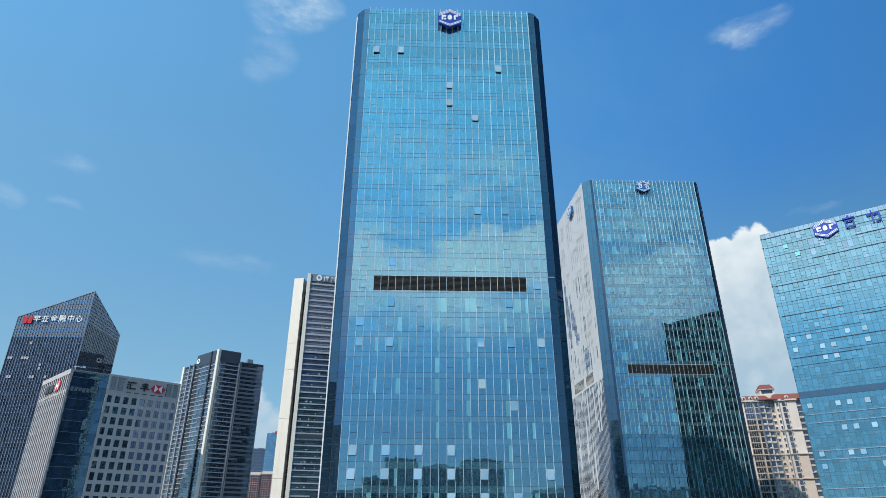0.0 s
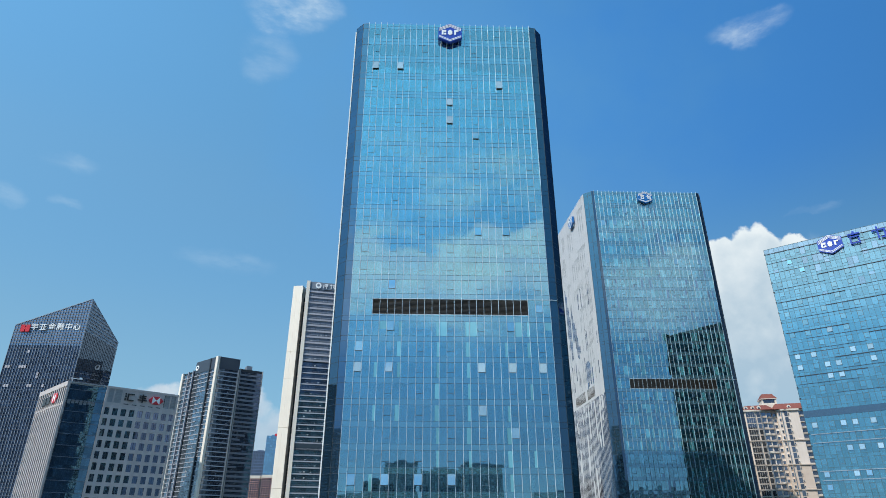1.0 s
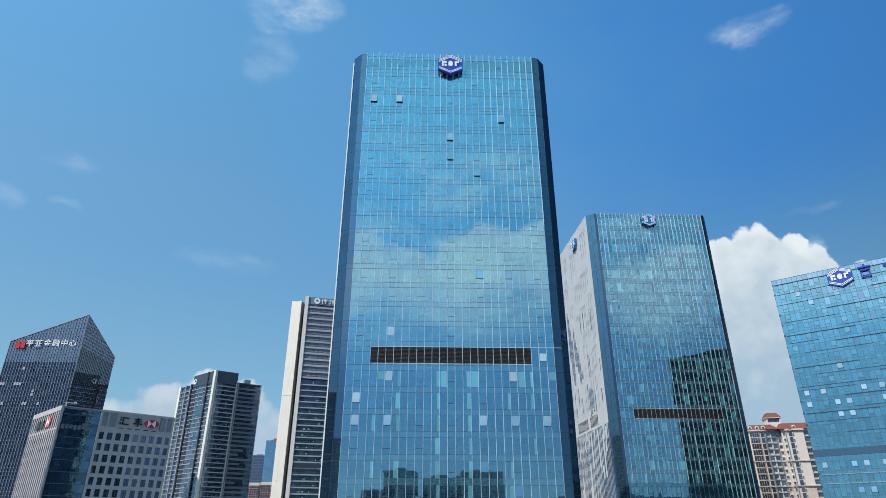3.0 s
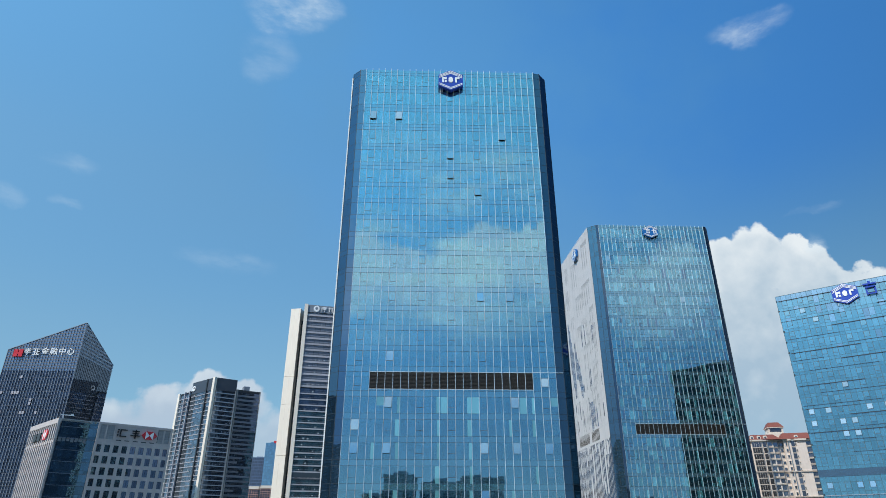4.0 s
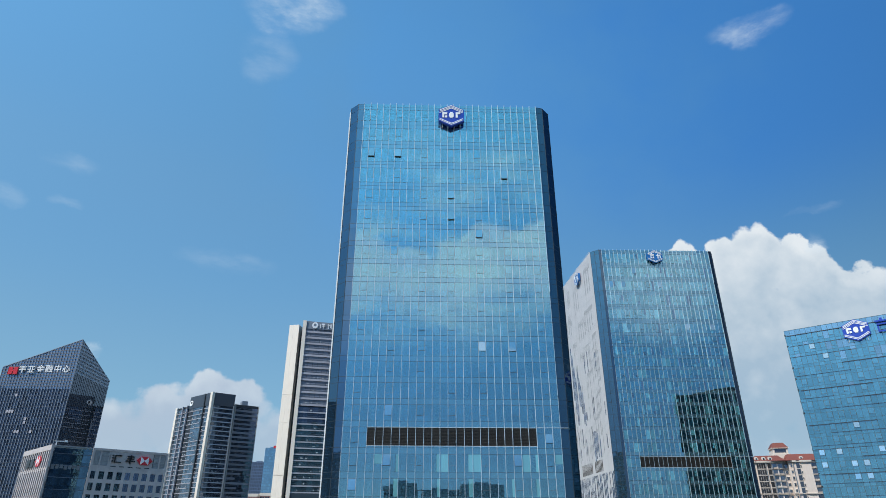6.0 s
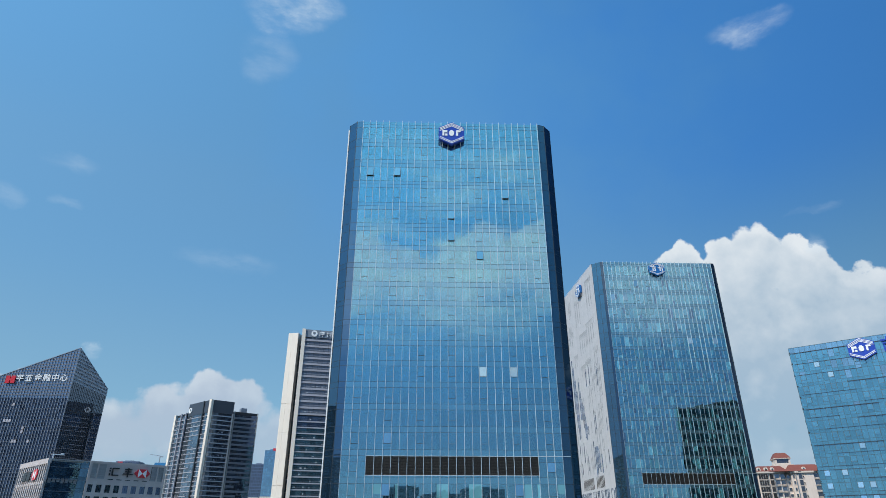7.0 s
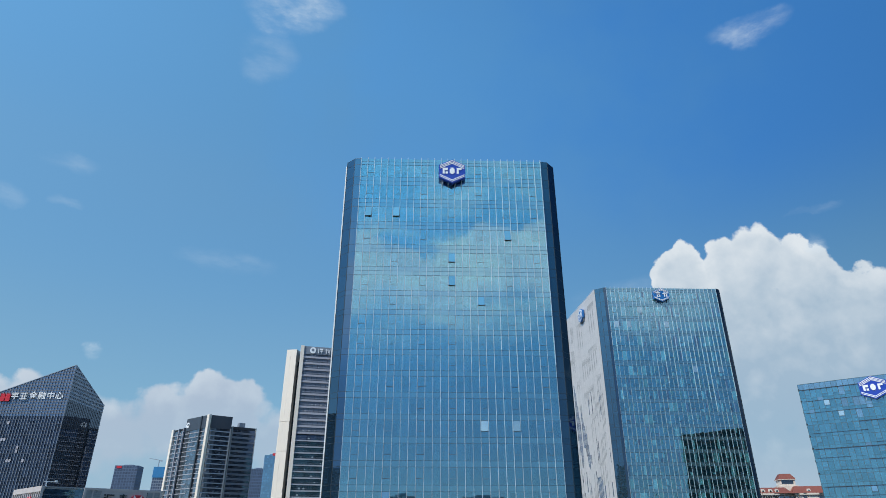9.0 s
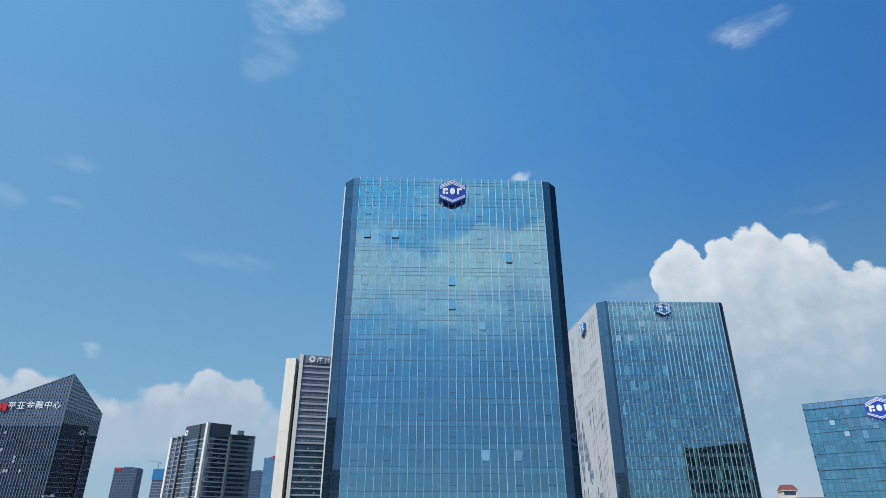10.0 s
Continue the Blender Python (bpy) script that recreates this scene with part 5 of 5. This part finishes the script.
def tall_tower():
    c, r = (-69.7, 236.0), (-44.0, 241.2)
    m, length = facing(c, r)
    g = random.Random(31)
    house = thing("residential_tower", m, "tall banded tower with a cream blade wall", "tower", "banded towers")
    top = E0 + 147.9
    part("body", Shape().box(0.4, length, 0.8, 26, 0, top - 0.5), CHARCOAL, house, "charcoal body")
    f = pose(1.2, 0, 0)
    banded_face(house, f, length - 1.2, E0 + 98.5, top - 4.8, 3.55, g, 9, SLATE, LILAC, "balcony", 0.95, 0.0, 0.25)
    banded_face(house, f, length - 1.2, E0 - 2, E0 + 98.0, 3.22, g, 9, WEDGELOW, LILAC, "balcony", 0.55, 0.08, 0.3)
    part("crown", Shape().box(0.8, length, -0.2, 0.9, top - 4.6, top), FARGREY, house, "grey crown panel")
    part("refuge_floor", Shape().box(1.2, length, -0.3, 0.3, E0 + 49.0, E0 + 52.6), LEDGE_DARK, house, "dark refuge floor")
    part("corner_pier", Shape().box(-0.9, 1.1, -0.8, 1.2, 0, top + 0.2), CREAM, house, "cream corner pier")
    inv = m.inverted()
    p0, p1 = (inv @ Vector((-80.0, 244.3, 0)))[:2], (inv @ Vector((-74.0, 243.0, 0)))[:2]
    bf, bl = facing(p0, p1)
    for z0, z1 in ((0, 30), (30.05, 62), (62.05, 90), (90.05, 106), (106.05, 147.9)):
        part("blade_panel", Shape().box(0, bl * 0.42, 0, 20, E0 * (z0 > 0) + z0, E0 + z1 - 0.06, bf).box(bl * 0.43, bl, -0.03, 20, E0 * (z0 > 0) + z0, E0 + z1 - 0.06, bf), CREAM, house, "cream blade wall panel")
    z = E0
    while z < top - 6:
        slot = Shape().box(bl, bl + 2.6, 3.4, 3.6, z, z + 2.4, bf).box(bl, bl + 3.2, 3.0, 3.6, z - 0.6, z, bf)
        part("recessed_balcony", slot, CHARCOAL, house, "dark recessed balcony")
        z += 3.3
    logo = thing("roof_emblem", m @ pose(6.2, -0.5, top - 2.3), "round white emblem beside white strokes on the crown", "sign")
    part("emblem_disc", Shape().plate([(1.75 * math.cos(a * math.pi / 10), 1.9 * math.sin(a * math.pi / 10)) for a in range(20)], -0.1, 0.3), SIGN_WHITE, logo)
    part("emblem_hole", Shape().plate([(-0.1 + 0.8 * math.cos(a * math.pi / 8), 0.2 + 0.8 * math.sin(a * math.pi / 8)) for a in range(16)], -0.18, -0.1), FARGREY, logo)
    for i, x in enumerate((10.6, 14.6, 18.6)):
        glyph = thing("sign_character", m @ pose(x, -0.5, top - 2.4), "white sign character made of plain strokes", "sign", "white sign characters")
        strokes = [(-1.4, -1.0, -1.4, 1.2), (-0.5, 1.4, 0.5, 1.4), (-0.5, 1.4, -0.3, 0.0), (0.3, 0.6, -1.5, 0.5)] if i % 2 == 0 else [(-1.4, 0.2, 0.6, 0.9), (-0.8, -0.5, -1.4, 1.4), (0.5, 0.8, -0.9, 1.2), (1.1, 1.4, -1.5, 1.5)]
        for a, b, cc, d in strokes:
            part("stroke", Shape().box(a, b, -0.2, 0.3, cc, d), SIGN_WHITE, glyph)


tall_tower()


# ---- the cream apartment block with red roofs ----
def apartment_block():
    m, _ = facing((168.5, 201.5), (197.5, 192.8))
    house = thing("apartment_block", m, "cream apartment block with red tiled roofs and a roof lantern", "apartment building")
    g = random.Random(41)
    pitch, eave = 2.95, E0 + 66.2
    # strips of the front: start, end, set-back, what it holds
    strips = [(0.0, 1.0, 0.0, "blank"), (1.0, 5.4, 0.0, "bay"), (5.4, 6.2, 0.2, "blank"), (6.2, 8.0, 0.4, "bay"), (8.0, 8.8, 0.6, "blank"), (8.8, 11.0, 1.4, "loggia"), (11.0, 11.5, 1.4, "blank"),
              (11.5, 13.9, 2.6, "loggia"), (13.9, 14.6, 3.0, "blank"), (14.6, 16.4, 3.0, "window"), (16.4, 17.0, 1.2, "blank"), (17.0, 18.2, 1.2, "window"), (18.2, 19.6, 0.6, "blank"),
              (19.6, 21.4, 0.9, "bay"), (21.4, 22.2, 0.6, "slit"), (22.2, 26.6, 0.4, "blank"), (26.6, 29.6, 1.4, "loggia"), (29.6, 31.2, 1.6, "window")]
    for a, b, y, what in strips:
        part("wall_low", Shape().box(a, b, y + 0.25, 18, 0, E0 + 39), PLASTER_ROSE, house, "rose-beige rendered wall")
        part("wall_high", Shape().box(a, b, y + 0.25, 18, E0 + 39.0, eave), PLASTER, house, "cream rendered wall")
        for k in range(24):
            z = eave - 2.75 - k * pitch
            if z < E0 - 4 or what == "blank":
                break
            w = b - a
            if what == "bay":                      # glazed bay with a low sill panel
                glass = part("bay_glass", Shape().box(a + 0.08, b - 0.08, y - 0.2, y - 0.12, z - 0.45, z + 2.05), APTGLASS, house)
                part("bay_sill", Shape().box(a, b, y - 0.24, y + 0.25, z - 0.8, z - 0.5), SHADE_BROWN, house)
                s = Shape()
                for q in range(int(w / 0.9) + 1):
                    x = a + 0.06 + q * (w - 0.12) / max(1, int(w / 0.9))
                    s.box(x - 0.05, x + 0.05, y - 0.24, y + 0.25, z - 0.5, z + 2.15)
                part("bay_frame", s.box(a, b, y - 0.24, y + 0.25, z + 2.0, z + 2.15), BAYFRAME, glass)
            elif what == "loggia":                 # dark recess with a thin rail
                part("loggia_glass", Shape().box(a + 0.15, b - 0.15, y + 0.16, y + 0.24, z - 0.5, z + 1.9), APTGLASS, house)
                part("loggia_slab", Shape().angle(a, b, y - 0.3, y - 0.22, y + 0.25, z - 0.72, z - 0.55, z + g.choice((-0.3, 0.1, 0.25))), TRIM if g.random() < 0.06 else SHADE_BROWN, house)
                if g.random() < 0.35:
                    x = g.uniform(a + 0.2, b - 0.9)
                    part("air_unit", Shape().box(x, x + 0.8, y - 0.4, y + 0.1, z - 0.55, z + 0.05), TRIM, house, "small air-conditioning unit")
            else:
                ww = w * (0.36 if what == "window" else 0.28)
                u = (a + b) / 2
                hh = 1.45 if what == "window" else 1.0
                pane = part("window_pane", Shape().box(u - ww, u + ww, y + 0.17, y + 0.24, z, z + hh), APTGLASS, house)
                part("window_frame", Shape().box(u - ww - 0.12, u + ww + 0.12, y + 0.05, y + 0.3, z - 0.14, z).box(u - ww - 0.1, u - ww, y + 0.08, y + 0.3, z, z + hh).box(u + ww, u + ww + 0.1, y + 0.08, y + 0.3, z, z + hh).box(u - ww - 0.1, u + ww + 0.1, y + 0.08, y + 0.3, z + hh, z + hh + 0.1), TRIM, pane)
        for z in (E0 + 51.0, E0 + 39.2, E0 + 27.5):
            part("string_course", Shape().box(a - 0.05, b + 0.05, y - 0.32, y + 0.3, z - 0.22, z + 0.26), SHADE_BROWN, house, "string course with its shade painted brown")
        part("cornice", Shape().box(a - 0.2, b + 0.2, y - 0.6, y + 0.4, eave - 0.4, eave + 0.4), TRIM, house, "pale cornice")
    for x, y in ((8.6, 0.4), (14.2, 2.8), (18.3, 0.5), (29.6, 1.3)):
        part("drain_pipe", Shape().box(x - 0.09, x + 0.09, y - 0.1, y + 0.25, E0 - 4, eave), FARGREY, house, "grey drain pipe")
    for a, b, y, up in ((-0.4, 15.2, -0.4, 2.9), (15.0, 31.8, 0.0, 3.4)):
        s = Shape()
        z0 = eave + 0.4
        k = len(s.v)
        s.v += [(a, y, z0), (b, y, z0), (b, 18, z0), (a, 18, z0), (a + 2.5, y + 4, z0 + up), (b - 2.5, y + 4, z0 + up), (b - 2.5, 14, z0 + up), (a + 2.5, 14, z0 + up)]
        s.f += [(0, 1, 5, 4), (1, 2, 6, 5), (2, 3, 7, 6), (3, 0, 4, 7), (4, 5, 6, 7), (3, 2, 1, 0)]
        part("tiled_roof", s, TILE, house, "red clay tiled roof")
    for u, y in ((1.8, 0.4), (5.2, 0.4), (8.2, 0.4), (22.8, 1.0), (30.0, 1.2)):
        d = part("dormer", Shape().plate([(u - 0.9, eave + 0.5), (u + 0.9, eave + 0.5), (u + 0.9, eave + 1.7), (u + 0.5, eave + 2.4), (u - 0.5, eave + 2.4), (u - 0.9, eave + 1.7)], y, y + 2.5), TRIM, house, "small white arched dormer")
        part("dormer_window", Shape().plate([(u - 0.45, eave + 0.8), (u + 0.45, eave + 0.8), (u + 0.45, eave + 1.6), (u, eave + 2.0), (u - 0.45, eave + 1.6)], y - 0.06, y), APTGLASS, d)
    # the roof lantern
    u, v, up = 15.8, 11.8, eave + 0.8
    part("terrace", Shape().box(u - 4.8, u + 4.6, v - 4.2, v + 5.0, eave + 0.4, up + 3.6), TRIM, house, "pale roof terrace")
    wall = Shape().box(u - 3.6, u - 2.8, v - 3.8, v + 3.6, up + 3.6, up + 6.4).box(u + 2.8, u + 3.6, v - 3.8, v + 3.6, up + 3.6, up + 6.4)
    wall.box(u - 2.8, u + 2.8, v + 2.8, v + 3.6, up + 3.6, up + 6.4).box(u - 2.8, u + 2.8, v - 3.8, v - 3.0, up + 3.6, up + 4.3)
    part("lantern_wall", wall, TRIM, house, "pale lantern wall")
    part("lantern_glass", Shape().box(u - 2.8, u + 2.8, v - 3.3, v - 3.2, up + 4.3, up + 6.3), APTGLASS, house, "dark lantern window")
    part("lantern_eave", Shape().box(u - 4.1, u + 4.1, v - 4.3, v + 4.1, up + 6.4, up + 6.7), TRIM, house, "pale eave")
    s = Shape()
    s.v += [(u - 4.1, v - 4.3, up + 6.7), (u + 4.1, v - 4.3, up + 6.7), (u + 4.1, v + 4.1, up + 6.7), (u - 4.1, v + 4.1, up + 6.7), (u - 2.5, v - 2.4, up + 9.4), (u + 2.3, v - 2.4, up + 9.4), (u + 2.3, v + 2.4, up + 9.4), (u - 2.5, v + 2.4, up + 9.4)]
    s.f += [(0, 1, 5, 4), (1, 2, 6, 5), (2, 3, 7, 6), (3, 0, 4, 7), (4, 5, 6, 7), (3, 2, 1, 0)]
    part("lantern_roof", s, TILE, house, "red clay hipped roof")

apartment_block()


# ---- farther buildings ----
def block(name, p0, p1, deep, top, wall, glass, pitch, cols, label, category="tower"):
    m, length = facing(p0, p1)
    house = thing(name, m, label, category, "far buildings")
    part("body", Shape().box(0, length, 0.3, deep, 0, top), wall, house, "plain far body")
    w = length / cols
    pane = Shape().box(-w * 0.38, w * 0.38, 0.1, 0.34, pitch * 0.22, pitch * 0.95).mesh("window", glass)
    n = max(2, int(deep / 3))
    q = Shape()
    z = top - 1.2 - pitch
    while z > E0 - 6:
        for c in range(cols):
            if category == "tower":
                part("window", pane, None, house, at=pose((c + 0.5) * w, 0, z))
            else:
                q.box((c + 0.12) * w, (c + 0.88) * w, 0.1, 0.34, z + pitch * 0.22, z + pitch * 0.95)
        for c in range(n):
            for x0, x1 in ((-0.05, 0.1), (length - 0.1, length + 0.05)):
                q.box(x0, x1, (c + 0.15) * deep / n + 0.3, (c + 0.85) * deep / n, z + pitch * 0.22, z + pitch * 0.95)
        z -= pitch
    part("side_glazing", q, glass, house, "rows of small windows", "stuff")
    part("plant_room", Shape().box(length * 0.3, length * 0.7, deep * 0.3, deep * 0.7, top, top + 3), wall, house, "roof plant room")
    return house


FAR = [("far_tower", (-308.0, 1290.0), (-280.0, 1290.0), 30, E0 + 210, FARGLASS, FARGLASS, 6.0, 6, "far pale blue glass tower with a red roof edge", 51),
       ("far_tower", (-372.0, 1450.0), (-338.0, 1452.0), 40, E0 + 198, FARBLUE, FARDARK, 7.0, 9, "far slate-blue office block", 52),
       ("far_tower", (-750.0, 1600.0), (-693.0, 1600.0), 40, E0 + 218, FARBLUE, FARDARK, 7.0, 8, "far slate-blue tower with a tapered side", 53),
       ("far_tower", (-651.0, 1600.0), (-606.0, 1600.0), 40, E0 + 211, FARGREY, FARDARK, 7.0, 8, "far unfinished concrete tower under construction", 54),
       ("far_tower", (-244.0, 880.0), (-224.0, 880.0), 16, E0 + 88, FARROSE, BLACKGLASS, 3.2, 6, "far rose apartment block with a white top", 55),
       ("far_tower", (-221.0, 880.0), (-203.0, 880.0), 16, E0 + 89, FARROSE, BLACKGLASS, 3.2, 5, "far rose apartment block with a white top", 56),
       ("far_tower", (-372.0, 880.0), (-354.0, 884.0), 16, E0 + 82, FARROSE, BLACKGLASS, 3.2, 5, "far rose apartment block with a white top", 57)]
for name, p0, p1, deep, top, wall, glass, pitch, cols, label, seed in FAR:
    house = block(name, p0, p1, deep, top, wall, glass, pitch, cols, label)
    length = p1[0] - p0[0]
    if seed == 51:
        part("roof_edge", Shape().box(length * 0.6, length + 0.2, -0.3, 6, top - 1, top + 4), SIGN_RED, house, "red roof edge")
    if seed == 53:
        part("roof_sign", Shape().box(length * 0.08, length * 0.30, -0.6, 0.0, top - 7, top - 1), SIGN_RED, house, "small red sign at the roof edge")
    if seed == 54:
        part("safety_netting", Shape().box(-0.8, length + 0.8, -0.8, deep + 0.8, top - 22, top + 4), NETTING, house, "blue safety netting round the top floors")
    if seed in (55, 56, 57):
        part("white_top", Shape().box(-0.5, length + 0.5, -0.3, deep, top, top + 4), TRIM, house, "white top floor")

mast = thing("tower_crane", pose(-645, 1610, E0 + 215), "far tower crane over the unfinished building", "crane")
part("crane_mast", Shape().box(-0.9, 0.9, -0.9, 0.9, 0, 17), STEEL, mast)
part("crane_jib", Shape().box(-26, 8, -0.7, 0.7, -0.6, 0.6, pose(0, 0, 17.6, 0, 9, 0)).box(4, 8, -1.0, 1.0, -2.4, -0.6, pose(0, 0, 17.6, 0, 9, 0)), STEEL, mast)

# the city behind the camera, seen only as mirror images in the glass
BEHIND = [((-33, -736), (-77, -734), 97), ((-77, -742), (-105, -740), 74), ((79, -733), (25, -730), 95), ((23, -762), (-29, -760), 91), ((-70, -800), (-150, -800), 62),
          ((250, -820), (130, -820), 66), ((-160, -640), (-240, -640), 88), ((-250, -560), (-330, -560), 118), ((-340, -600), (-450, -600), 122), ((400, -760), (270, -760), 76), ((-348, -146), (-358.5, -121.5), 113), ((-773, 20), (-769, 180), 200)]
for p0, p1, high in BEHIND:
    block("city_block", p0, p1, 30, E0 + high, CROWN if p0[1] > -200 else FARGREY, OFFICE, 3.6, 12, "dark city block far beside the viewpoint" if p0[1] > -200 else "grey city block standing behind the viewpoint", "building")
